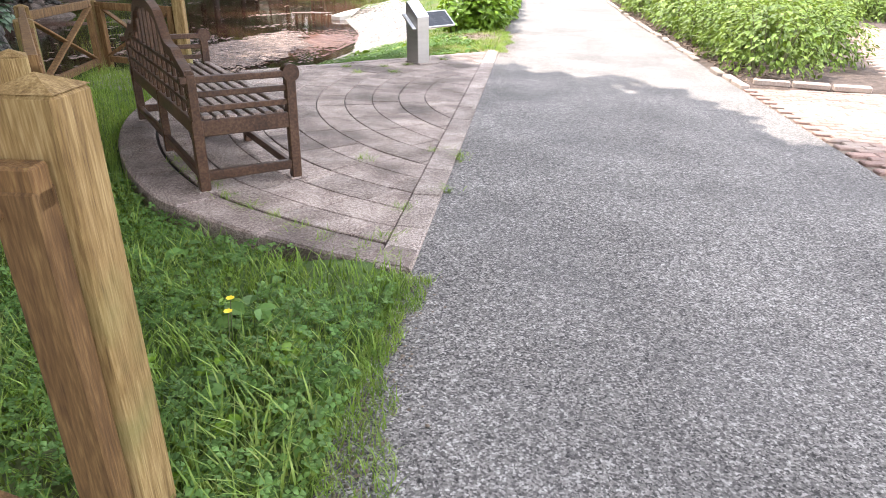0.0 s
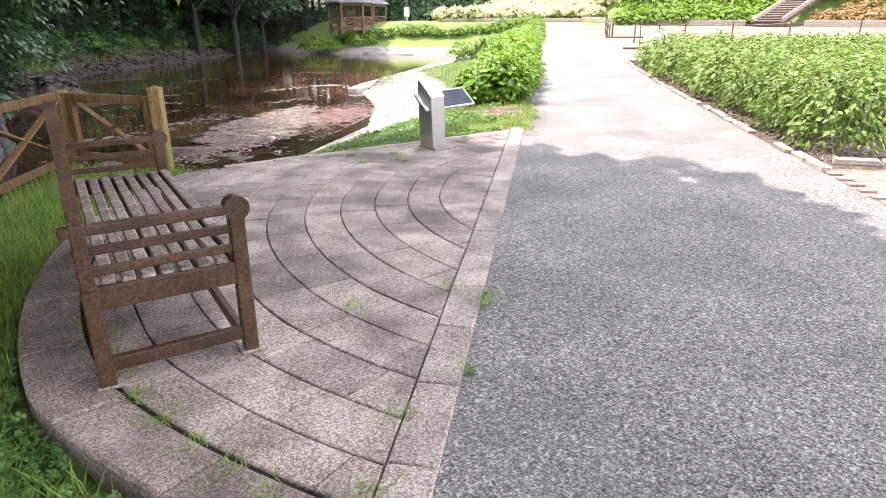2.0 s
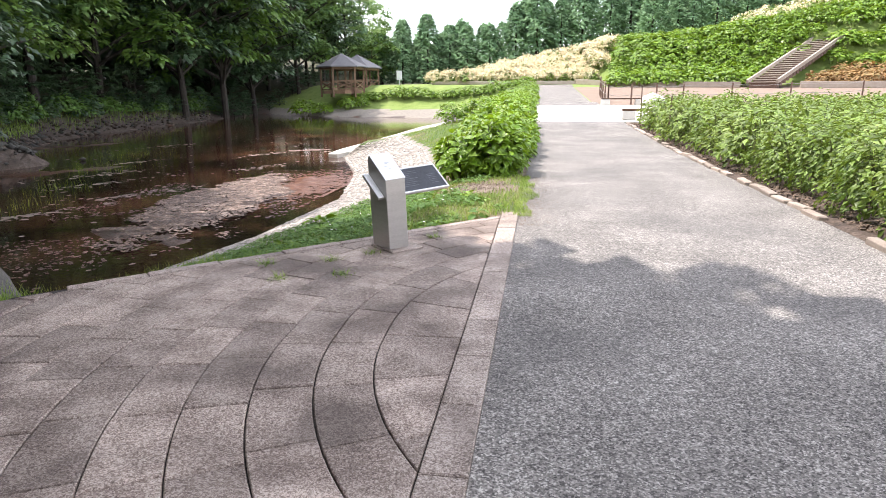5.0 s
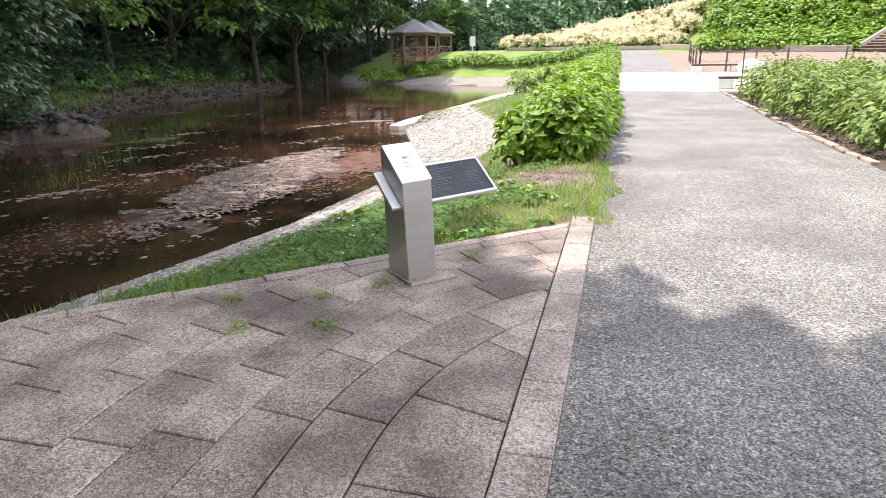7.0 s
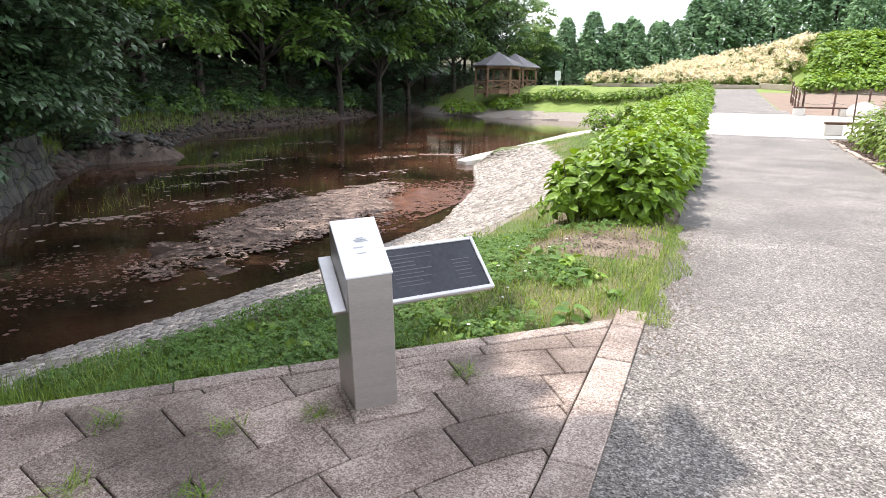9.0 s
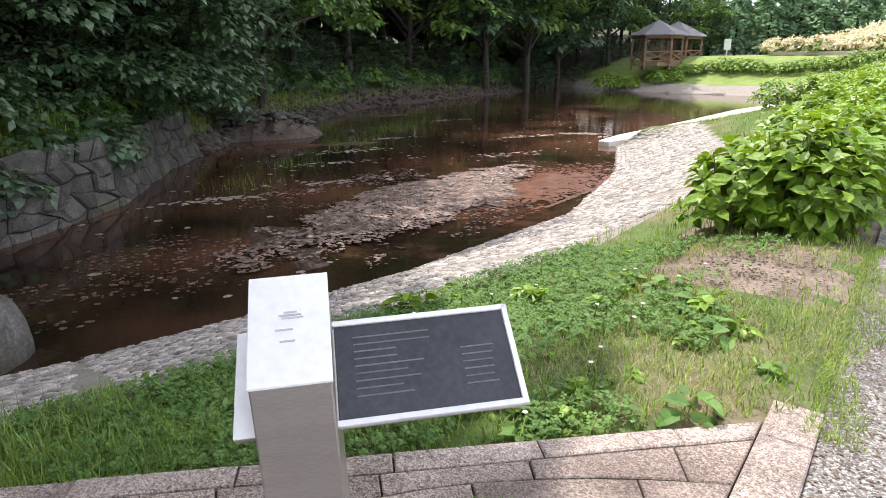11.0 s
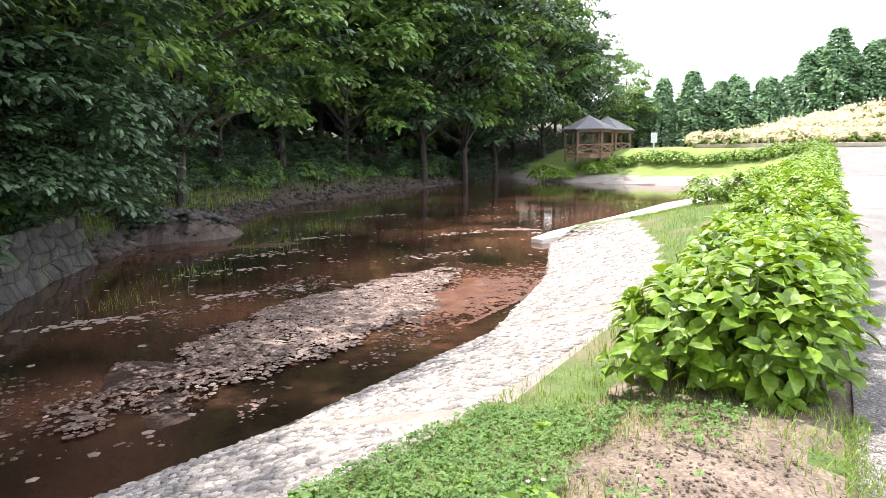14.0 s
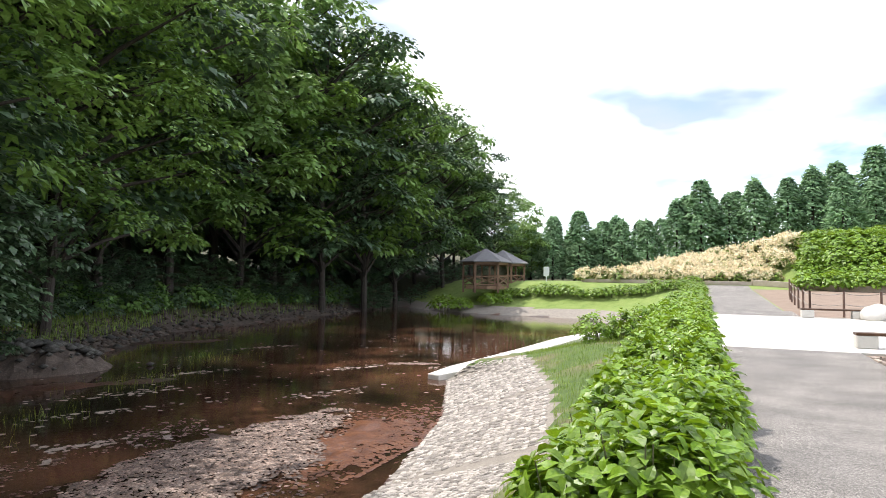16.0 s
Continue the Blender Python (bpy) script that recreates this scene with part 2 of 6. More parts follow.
M_FENCE = surface("fence_wood", [(0.11, 0.062, 0.02), (0.225, 0.142, 0.052), (0.35, 0.245, 0.11)], 5, 0.8, 0.45, 30, vary=0.12, stain=(0.15, 0.155, 0.05), stain_scale=1.8, stretch=(7, 7, 0.55), bump_far=0.006)
M_FENCE_DARK = surface("fence_frame_wood", [(0.075, 0.036, 0.012), (0.145, 0.076, 0.026), (0.24, 0.142, 0.055)], 5, 0.8, 0.4, 30, stretch=(6, 6, 0.6), bump_far=0.006)
M_STEEL = surface("brushed_steel", [(0.4, 0.38, 0.35), (0.52, 0.5, 0.47)], 2, 0.38, 0.12, 40, metal=0.85, stretch=(1, 1, 10), bump_far=0.002)
M_STEEL_PLATE = surface("matte_steel_plate", [(0.75, 0.75, 0.76), (0.85, 0.85, 0.86)], 3, 0.5, 0.05, 40, metal=0.35)
M_PLATE = surface("dark_sign_face", [(0.02, 0.022, 0.028), (0.045, 0.05, 0.06)], 6, 0.35, 0.1, 50)
M_INK = surface("grey_engraving", [(0.1, 0.105, 0.115), (0.15, 0.155, 0.165)], 8, 0.6, 0)
M_BARK = surface("grey_bark", [(0.02, 0.016, 0.013), (0.042, 0.034, 0.028), (0.075, 0.063, 0.052)], 5, 0.9, 0.8, 20, stretch=(3, 3, 0.5))
M_STEM = surface("green_stem", [(0.08, 0.09, 0.03), (0.15, 0.15, 0.07)], 6, 0.8, 0.2)
M_ROOF = surface("grey_shingle", [(0.12, 0.118, 0.125), (0.19, 0.187, 0.195)], 3, 0.75, 0.4, 20, vary=0.12)
M_TIMBER = surface("gazebo_timber", [(0.14, 0.08, 0.05), (0.23, 0.145, 0.095)], 4, 0.8, 0.3, 30)
M_STEP = surface("timber_step", [(0.3, 0.25, 0.2), (0.42, 0.36, 0.3)], 3, 0.85, 0.3, 30)
M_WHITE = surface("white_panel", [(0.72, 0.74, 0.76), (0.8, 0.82, 0.84)], 3, 0.5, 0.05)
M_RUST = surface("rusty_post", [(0.1, 0.06, 0.045), (0.17, 0.11, 0.085)], 8, 0.8, 0.3)
M_ROPE = surface("grey_rope", [(0.24, 0.22, 0.2), (0.32, 0.3, 0.27)], 20, 0.9, 0.3)
M_LEAF_BIG = surface("hydrangea_leaf", [(0.08, 0.165, 0.013), (0.145, 0.255, 0.02), (0.22, 0.335, 0.038)], 3, 0.42, 0.15, 40, vary=0.32, island=True, through_light=0.26, spec=0.45, glow=(0.48, 1.05, 1.4))
M_LEAF_PALE = surface("pale_hydrangea_leaf", [(0.08, 0.15, 0.022), (0.145, 0.225, 0.036), (0.23, 0.295, 0.075)], 2, 0.5, 0.15, 40, vary=0.45, island=True, through_light=0.24, spec=0.4, glow=(0.48, 1.05, 1.25))
# understorey shade and sun on tall crowns are put into these three leaf tones
M_LEAF_SHADED = surface("shaded_tree_leaf", [(0.034, 0.072, 0.036), (0.066, 0.122, 0.054), (0.118, 0.188, 0.078)], 0.35, 0.4, 0, 30, vary=0.5, island=True, through_light=0.2, spec=0.55, glow=(0.49, 1.0, 1.1))
M_LEAF_BRIGHT = surface("bright_tree_leaf", [(0.08, 0.16, 0.038), (0.135, 0.24, 0.052), (0.2, 0.32, 0.07)], 0.4, 0.5, 0, 30, vary=0.4, island=True, through_light=0.3, spec=0.4, glow=(0.485, 1.05, 1.35))
M_LEAF_MID = surface("mid_tree_leaf", [(0.075, 0.155, 0.048), (0.14, 0.245, 0.068), (0.22, 0.335, 0.095)], 0.4, 0.45, 0, 30, vary=0.45, island=True, through_light=0.3, spec=0.5, glow=(0.485, 1.0, 1.25))
M_CONIFER = surface("conifer_needles", [(0.12, 0.22, 0.12), (0.19, 0.31, 0.165), (0.27, 0.4, 0.215)], 0.6, 0.75, 0, 20, vary=0.25, island=True, through_light=0.3, spec=0.2, glow=(0.49, 1.0, 1.3))
M_GRASS = surface("grass_blade", [(0.09, 0.17, 0.032), (0.18, 0.28, 0.055), (0.32, 0.38, 0.12)], 2.2, 0.6, 0, 30, vary=0.35, island=True, through_light=0.3, spec=0.3)
M_CLOVER = surface("clover_leaf", [(0.075, 0.16, 0.036), (0.14, 0.24, 0.06)], 3, 0.6, 0, 30, vary=0.3, island=True, through_light=0.25, spec=0.3)
M_STRAW = surface("dry_grass", [(0.28, 0.24, 0.12), (0.4, 0.36, 0.19)], 3, 0.8, 0, 30, vary=0.25, island=True, through_light=0.15)
M_PETAL = surface("cream_petal", [(0.58, 0.49, 0.25), (0.7, 0.62, 0.42), (0.78, 0.72, 0.58)], 4, 0.7, 0, 30, vary=0.15, island=True, through_light=0.2)
M_WHITE_PETAL = surface("white_clover_flower", [(0.7, 0.7, 0.64), (0.8, 0.8, 0.76)], 4, 0.7, 0)
M_YELLOW = surface("yellow_petal", [(0.75, 0.55, 0.02), (0.8, 0.62, 0.05)], 4, 0.6, 0)
M_ORANGE_LEAF = surface("russet_shrub_leaf", [(0.2, 0.11, 0.04), (0.3, 0.19, 0.08), (0.2, 0.2, 0.06)], 2, 0.7, 0, 30, vary=0.3, island=True, through_light=0.2)


def water_material():
    m = bpy.data.materials.new("brown_water")
    m.use_nodes = True
    n, l = m.node_tree.nodes, m.node_tree.links
    bs = n["Principled BSDF"]
    geo = n.new("ShaderNodeNewGeometry")
    n1 = n.new("ShaderNodeTexNoise")
    n1.inputs["Scale"].default_value, n1.inputs["Detail"].default_value = 0.45, 5
    l.new(geo.outputs["Position"], n1.inputs["Vector"])
    ramp = n.new("ShaderNodeValToRGB")
    for i, (p, c) in enumerate(((0.36, (0.014, 0.009, 0.006)), (0.52, (0.048, 0.025, 0.015)), (0.69, (0.11, 0.05, 0.028)))):
        if i > 1:
            ramp.color_ramp.elements.new(p)
        ramp.color_ramp.elements[i].position = p
        ramp.color_ramp.elements[i].color = (*c, 1)
    l.new(n1.outputs[0], ramp.inputs[0])
    l.new(ramp.outputs[0], bs.inputs["Base Color"])
    bs.inputs["Roughness"].default_value = 0.05
    bs.inputs["IOR"].default_value = 1.33
    n2 = n.new("ShaderNodeTexNoise")
    n2.inputs["Scale"].default_value, n2.inputs["Detail"].default_value = 5, 3
    l.new(geo.outputs["Position"], n2.inputs["Vector"])
    b = n.new("ShaderNodeBump")
    b.inputs["Strength"].default_value, b.inputs["Distance"].default_value = 0.12, 0.02
    l.new(n2.outputs[0], b.inputs["Height"])
    l.new(b.outputs[0], bs.inputs["Normal"])
    return m


M_WATER = water_material()
M_SCUM = surface("pale_scum", [(0.16, 0.125, 0.1), (0.32, 0.27, 0.23)], 5, 0.7, 0.3, 30, vary=0.25, island=True)
M_BOULDER = surface("boulder_rock", [(0.05, 0.045, 0.039), (0.11, 0.1, 0.09), (0.2, 0.187, 0.17)], 5, 0.85, 0.8, 35, stain=(0.09, 0.085, 0.05), stain_scale=2.5)
M_FADE = surface("faded_print_ink", [(0.4, 0.41, 0.42), (0.5, 0.51, 0.52)], 30, 0.6, 0)
M_EARTH = surface("dark_bank_earth", [(0.03, 0.022, 0.017), (0.065, 0.048, 0.038), (0.12, 0.095, 0.078)], 4, 0.9, 0.8, 30, vary=0.3, island=True)

# ---------------------------------------------------------------- helpers for meshes
rng = np.random.default_rng(7)


def mesh_object(name, verts, faces, material, parent=None, label="", smooth=False):
    me = bpy.data.meshes.new(name)
    me.from_pydata(np.asarray(verts, float).tolist(), [], [list(map(int, f)) for f in faces])
    me.materials.append(material)
    if smooth:
        me.shade_smooth()
    ob = new(name, me)
    ob.parent = parent
    if label:
        ob["label"] = label
    return ob


def part(name, bm, material, parent, label="", smooth=False):
    me = bpy.data.meshes.new(name)
    bmesh.ops.recalc_face_normals(bm, faces=bm.faces)
    bm.to_mesh(me)
    bm.free()
    me.materials.append(material)
    if smooth:
        me.shade_smooth()
    ob = new(name, me)
    ob.parent = parent
    if label:
        ob["label"] = label
    return ob


def empty(name, m, label, category, group=""):
    ob = new(name)
    ob.empty_display_size = 0.1
    ob.matrix_world = m
    return tagged(ob, label, category, group)


def box(bm, centre, size, m=None, bevel=0.006):
    """A bevelled box added to bm, in the frame m."""
    made = bmesh.ops.create_cube(bm, size=1.0)["verts"]
    bmesh.ops.scale(bm, vec=size, verts=made)
    if bevel:
        edges = list({e for v in made for e in v.link_edges})
        got = bmesh.ops.bevel(bm, geom=edges, offset=min(bevel, min(size) * 0.3), segments=1, affect="EDGES")
        made = list({v for f in got["faces"] for v in f.verts})
    bmesh.ops.transform(bm, matrix=(m or Matrix()) @ Matrix.Translation(centre), verts=made)
    return made


def beam(bm, a, b, width, depth, up=(0, 0, 1), bevel=0.005):
    """A bevelled bar from a to b."""
    a, b = Vector(a), Vector(b)
    z = (b - a).normalized()
    x = Vector(up).cross(z)
    x = x.normalized() if x.length > 1e-4 else Vector((1, 0, 0))
    y = z.cross(x)
    m = Matrix((x, y, z)).transposed().to_4x4()
    m.translation = (a + b) / 2
    box(bm, (0, 0, 0), (width, depth, (b - a).length), m, bevel)


def tube(bm, points, radii, sides=6):
    """A tapered tube through points."""
    rings = []
    for i, p in enumerate(points):
        p = Vector(p)
        d = Vector(points[min(i + 1, len(points) - 1)]) - Vector(points[max(i - 1, 0)])
        q = d.to_track_quat("Z", "Y")
        rings.append([bm.verts.new(p + q @ Vector((math.cos(a) * radii[i], math.sin(a) * radii[i], 0)))
                      for a in [2 * math.pi * k / sides for k in range(sides)]])
    for r, s in zip(rings, rings[1:]):
        for k in range(sides):
            bm.faces.new((r[k], r[(k + 1) % sides], s[(k + 1) % sides], s[k]))
    bm.faces.new(rings[-1])
    bm.faces.new(rings[0][::-1])


def scatter(tv, tf, places, frames, sizes):
    """Copies of a small template as one set of verts and faces. frames: N x 3 x 3, columns are the template's axes."""
    tv, tf = np.asarray(tv, float), np.asarray(tf, int)
    v = np.einsum("nij,kj->nki", frames, tv) * np.asarray(sizes)[:, None, None] + places[:, None, :]
    f = tf[None] + (np.arange(len(places)) * len(tv))[:, None, None]
    return v.reshape(-1, 3), f.reshape(-1, tf.shape[1])


def frames_from(normals, spin=None, toward=None):
    """Frames whose z is the normal; y is the given direction laid flat, or random."""
    n = normals / np.linalg.norm(normals, axis=1, keepdims=True)
    t = rng.normal(size=n.shape) if toward is None else toward + 0.25 * rng.normal(size=n.shape)
    y = t - n * np.sum(t * n, axis=1, keepdims=True)
    y /= np.linalg.norm(y, axis=1, keepdims=True) + 1e-9
    x = np.cross(y, n)
    return np.stack([x, y, n], axis=2)


LEAF_V = [(0, 0, 0), (-0.29, 0.28, 0.09), (0, 0.33, 0), (0.29, 0.28, 0.09), (-0.26, 0.64, 0.06), (0, 0.66, -0.03), (0.26, 0.64, 0.06), (0, 1, -0.16)]
LEAF_F = [(0, 2, 1), (0, 3, 2), (1, 2, 4), (2, 5, 4), (2, 3, 5), (3, 6, 5), (4, 5, 7), (5, 6, 7)]
SMALL_LEAF_V = [(0, 0, 0), (-0.28, 0.5, 0.05), (0.28, 0.5, 0.05), (0, 1, -0.1)]
SMALL_LEAF_F = [(0, 2, 1), (1, 2, 3)]


def smooth(v):
    v = np.clip(v, 0, 1)
    return v * v * (3 - 2 * v)


# ---------------------------------------------------------------- the lie of the land
def path_height(y):
    return np.interp(y, [-400, 17.5, 25, 38, 60, 66, 80], [0, 0, 0.16, 0.42, 1.33, 1.75, 1.9])


POND = [(-6.4, 5.2, "n"), (-6.0, 7.2, "n"), (-5.33, 9.1, "n"), (-5.02, 10.4, "n"), (-4.63, 12.4, "n"), (-4.4, 16.0, "n"), (-5.3, 20.0, "n"),
        (-6.9, 24.1, "w"), (-5.2, 30.5, "w"), (-4.9, 36.0, "w"), (-5.3, 45.0, "f"), (-6.4, 50.5, "f"), (-9.0, 55.0, "f"), (-15.5, 56.0, "f"),
        (-24.0, 60.0, "f"), (-31.0, 66.0, "l"), (-27.0, 53.0, "l"), (-23.8, 31.0, "l"), (-20.0, 24.5, "l"), (-16.7, 18.5, "l"), (-13.5, 14.7, "l"),
        (-10.65, 12.2, "l"), (-9.5, 10.3, "l"), (-8.8, 8.0, "l"), (-8.0, 5.6, "n")]
WATER_Z = -1.0


def pond_distances(x, y):
    """Distance to the shores of each kind, and whether the point lies in the pond."""
    out = {"n": np.full(x.shape, 1e6), "w": np.full(x.shape, 1e6), "f": np.full(x.shape, 1e6), "l": np.full(x.shape, 1e6)}
    inside = np.zeros(x.shape, bool)
    for (ax, ay, kind), (bx, by, _) in zip(POND, POND[1:] + POND[:1]):
        dx, dy = bx - ax, by - ay
        s = np.clip(((x - ax) * dx + (y - ay) * dy) / (dx * dx + dy * dy), 0, 1)
        out[kind] = np.minimum(out[kind], np.hypot(x - ax - s * dx, y - ay - s * dy))
        cross = ((ay > y) != (by > y)) & (x < (bx - ax) * (y - ay) / (by - ay + 1e-12) + ax)
        inside ^= cross
    return out, inside


def hill_height(x, y):
    top = np.interp(x, [-14, -10, 6, 14, 34, 80], [0.0, 0.2, 3.0, 3.6, 7.0, 9.0])
    foot = np.interp(x, [4, 7], [66.5, 60.5])
    far = np.interp(x, [-14, 6, 40], [0.0, 0.05, 0.14])
    return top * smooth((y - foot) / 9) + far * np.clip(y - foot - 8, 0, 60)


def terrace(x, y):
    """One on the level turf between the paving and the pond fence, nought beyond the fence."""
    line = np.interp(y, [2.2, 2.28, 3.8, 5.31, 7.05], [-30.0, -2.08, -3.27, -4.54, -5.1])
    return smooth((x - line + 0.3) / 0.35) * smooth((7.15 - y) / 0.4)


def land(x, y):
    x, y = np.asarray(x, float), np.asarray(y, float)
    d, inside = pond_distances(x, y)
    base = path_height(y) + hill_height(x, y)
    base = base - 0.1 * smooth((-0.55 - x) / 0.7) * smooth((11 - y) / 3)
    dn, dw, df, dl = d["n"], d["w"], d["f"], d["l"]
    wide = np.interp(y, [4, 8, 12, 20], [2.2, 2.2, 2.1, 2.1])
    zn = np.where(dn < wide, -1 + 0.68 * dn / wide, -0.32 + (base + 0.32) * smooth((dn - wide) / 1.7))
    zw = np.where(dw < 0.5, -1 + 1.1 * dw, -0.45 + (base + 0.45) * smooth((dw - 0.5) / 3.5))
    zf = np.where(df < 2.0, -1 + 0.3 * df, -0.4 + (np.maximum(base, 1.1) + 0.4) * smooth((df - 2.0) / 7))
    run = np.interp(y, [10, 15.5, 18, 30], [0.3, 0.35, 1.9, 2.2])
    set_back = np.interp(y, [15, 17], [0.55, 0.0])
    dq = np.clip(dl - set_back, 0, 100)
    zl = np.where(dq < run, -1.1 + 1.15 * dq / run, 0.05 + 0.3 * (dq - run))
    w = [1 / (0.05 + q) ** 10 for q in (dn, dw, df, dl)]
    w[3] = np.where((x > -7.6) | ((y > 58) & (x > -25)), 0, w[3])
    z = (zn * w[0] + zw * w[1] + zf * w[2] + zl * w[3]) / sum(w)
    far_off = np.minimum(np.minimum(dn, dw), np.minimum(df, dl))
    right = x > -0.5
    z = np.where(right, base, z)
    z = z + terrace(x, y) * (np.maximum(z, -0.1) - z)
    z = np.where(inside, -1.02 - 0.35 * smooth(far_off / 2.5), z)
    return z


def land_at(x, y):
    return float(land(np.array([x]), np.array([y]))[0])


# plaza: a fan of arcs round one centre, cut by the kerb and by a straight far edge
PC, PR = (0.95, 6.4), 4.48
KERB_IN, KERB_OUT = -0.575, -0.4
FAR_A, FAR_B = Vector((-3.3, 6.9)), Vector((-0.4, 9.8))
FAR_N = Vector((-(FAR_B - FAR_A).y, (FAR_B - FAR_A).x)).normalized()


def in_plaza(x, y, grow=0.0):
    side = (x - FAR_A.x) * FAR_N.x + (y - FAR_A.y) * FAR_N.y
    turn = np.degrees(np.arctan2(y - PC[1], x - PC[0])) % 360
    rim = PR * np.interp(turn, [178, 203, 230, 245, 252], [0.995, 1.012, 1.016, 0.975, 0.96])
    return (np.hypot(x - PC[0], y - PC[1]) < rim + grow) & (x < KERB_OUT + 0.02) & (side < grow)


def ground_sheet():
    xs = np.unique(np.round(np.concatenate([np.linspace(-500, -70, 9), np.arange(-70, -34, 3), np.arange(-34, -17, 0.8), np.arange(-17, -12, 0.3), np.arange(-12, 3.01, 0.2),
                                            np.arange(3, 14, 1.0), np.arange(14, 60, 3), np.linspace(60, 500, 9)]), 3))
    ys = np.unique(np.round(np.concatenate([np.linspace(-400, -12, 8), np.arange(-12, 0, 1.0), np.arange(0, 31, 0.2), np.arange(31, 72, 0.8),
                                            np.arange(72, 120, 2.5), np.linspace(120, 700, 9)]), 3))
    gx, gy = np.meshgrid(xs, ys)
    z = land(gx, gy)
    rough = np.array([noise.noise((a * 1.3, b * 1.3, 0)) for a, b in zip(gx.ravel(), gy.ravel())]).reshape(gx.shape)
    open_turf = (gx < -0.7) & (gx > -34) & (pond_distances(gx, gy)[0]["n"] > 2.3)
    z += np.where(open_turf, 0.03 * rough, 0)
    z -= np.where((gx > -0.35) & (gx < 2.6) & (gy < 66), 0.06, 0)
    z -= np.where((gx > -0.45) & (gx < -0.35) & (gy < 66), 0.035, 0)
    z -= np.where((gx > 2.5) & (gx < 12) & (gy < 7.7), 0.06, 0)
    z -= np.where((gx > 2.5) & (gx < 12) & (gy > 24) & (gy < 40), 0.06, 0)
    z -= np.where(in_plaza(gx, gy, -0.1), 0.1, 0)
    cols = len(xs)
    verts = np.stack([gx, gy, z], axis=2).reshape(-1, 3)
    i, j = np.meshgrid(np.arange(cols - 1), np.arange(len(ys) - 1))
    a = (j * cols + i).ravel()
    faces = np.stack([a, a + 1, a + cols + 1, a + cols], axis=1)
    ob = mesh_object("ground", verts, faces, M_GRASS_GROUND, smooth=True)
    mats = [M_LAWN, M_SOIL, M_MULCH, M_FOREST_FLOOR, M_FIELD, M_STONE_BED, M_MUD, M_EARTH]
    for m in mats:
        ob.data.materials.append(m)
    c = verts[faces].mean(axis=1)
    x, y = c[:, 0], c[:, 1]
    d, inside = pond_distances(x, y)
    near = np.minimum.reduce([d["n"], d["w"], d["f"], d["l"]])
    wob = np.array([noise.noise((a * 0.9, b * 0.9, 3)) for a, b in zip(x, y)])
    kind = np.zeros(len(x), int)
    kind[(y > 30)] = 1
    kind[(x > -1.75 + 0.2 * wob) & (x < -0.3) & (y > 12.1 + 0.3 * wob) & (y < 59)] = 2
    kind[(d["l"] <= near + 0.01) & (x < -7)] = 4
    kind[(x < -34) | (y < -14)] = 4
    kind[(d["l"] <= near + 0.01) & (x < -7) & (d["l"] < 1.7 + 0.5 * wob) & (y > 15.5)] = 8
    kind[(np.hypot((x + 1.0) / 0.62, (y - 11.5) / 0.55) + 0.5 * wob < 1)] = 2
    kind[(d["n"] <= near + 0.01) & (d["n"] < 2.12) & (y > 6)] = 6
    kind[(d["f"] <= near + 0.01) & (d["f"] < 2.1)] = 6
    kind[(x > 2.35) & (y > 7.4) & (y < 25)] = 3
    kind[(x > 2.5) & (y >= 25) & (y < 61)] = 5
    kind[inside] = 7
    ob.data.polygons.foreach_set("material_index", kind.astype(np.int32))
    return tagged(ob, "uneven turf sinking to a muddy pond bed and stone banks", "ground", kind="structure")


ground_sheet()


def strip(name, x0, x1, y0, y1, lift, material, label, category, step=0.5, wobble=0.0):
    """A walked surface with thickness that follows the path's rise."""
    ys = np.linspace(y0, y1, int(round((y1 - y0) / step)) + 1)
    v, f = [], []
    for i, y in enumerate(ys):
        z = float(path_height(y)) + lift
        a = x0 + wobble * noise.noise((y * 1.7, 0, 5))
        b = x1 + wobble * noise.noise((y * 1.7, 4, 5))
        v += [(a, y, z), (b, y, z), (b, y, z - 0.05), (a, y, z - 0.05)]
        if i:
            k = 4 * i
            f += [(k - 4, k - 3, k + 1, k), (k - 3, k - 2, k + 2, k + 1), (k - 2, k - 1, k + 3, k + 2), (k - 1, k - 4, k, k + 3)]
    f += [(0, 3, 2, 1), (len(v) - 4, len(v) - 3, len(v) - 2, len(v) - 1)]
    return tagged(mesh_object(name, v, f, material), label, category, kind="structure")


strip("road", -0.42, 2.52, -12, 2.3, -0.012, M_ASPHALT, "grey worn asphalt footpath with pale chips", "path", wobble=0.07)
strip("road", -0.4, 2.52, 2.3, 25.3, -0.012, M_ASPHALT, "grey worn asphalt footpath with pale chips", "path")
strip("pavement", -0.55, 9.0, 25.3, 37.5, -0.008, M_CONCRETE, "bleached pale concrete crossing of the paths", "pavement")
strip("road", -0.6, 2.9, 37.5, 64.5, -0.012, M_ASPHALT, "grey asphalt footpath climbing gently", "path")


def pond_water():
    bm = bmesh.new()
    bm.faces.new([bm.verts.new((x + (0.6 if k in "nwf" else -0.6), y, WATER_Z)) for x, y, k in POND])
    ob = part("water", bm, M_WATER, None)
    return tagged(ob, "still brown pond water with mud showing through", "pond", kind="structure")


pond_water()

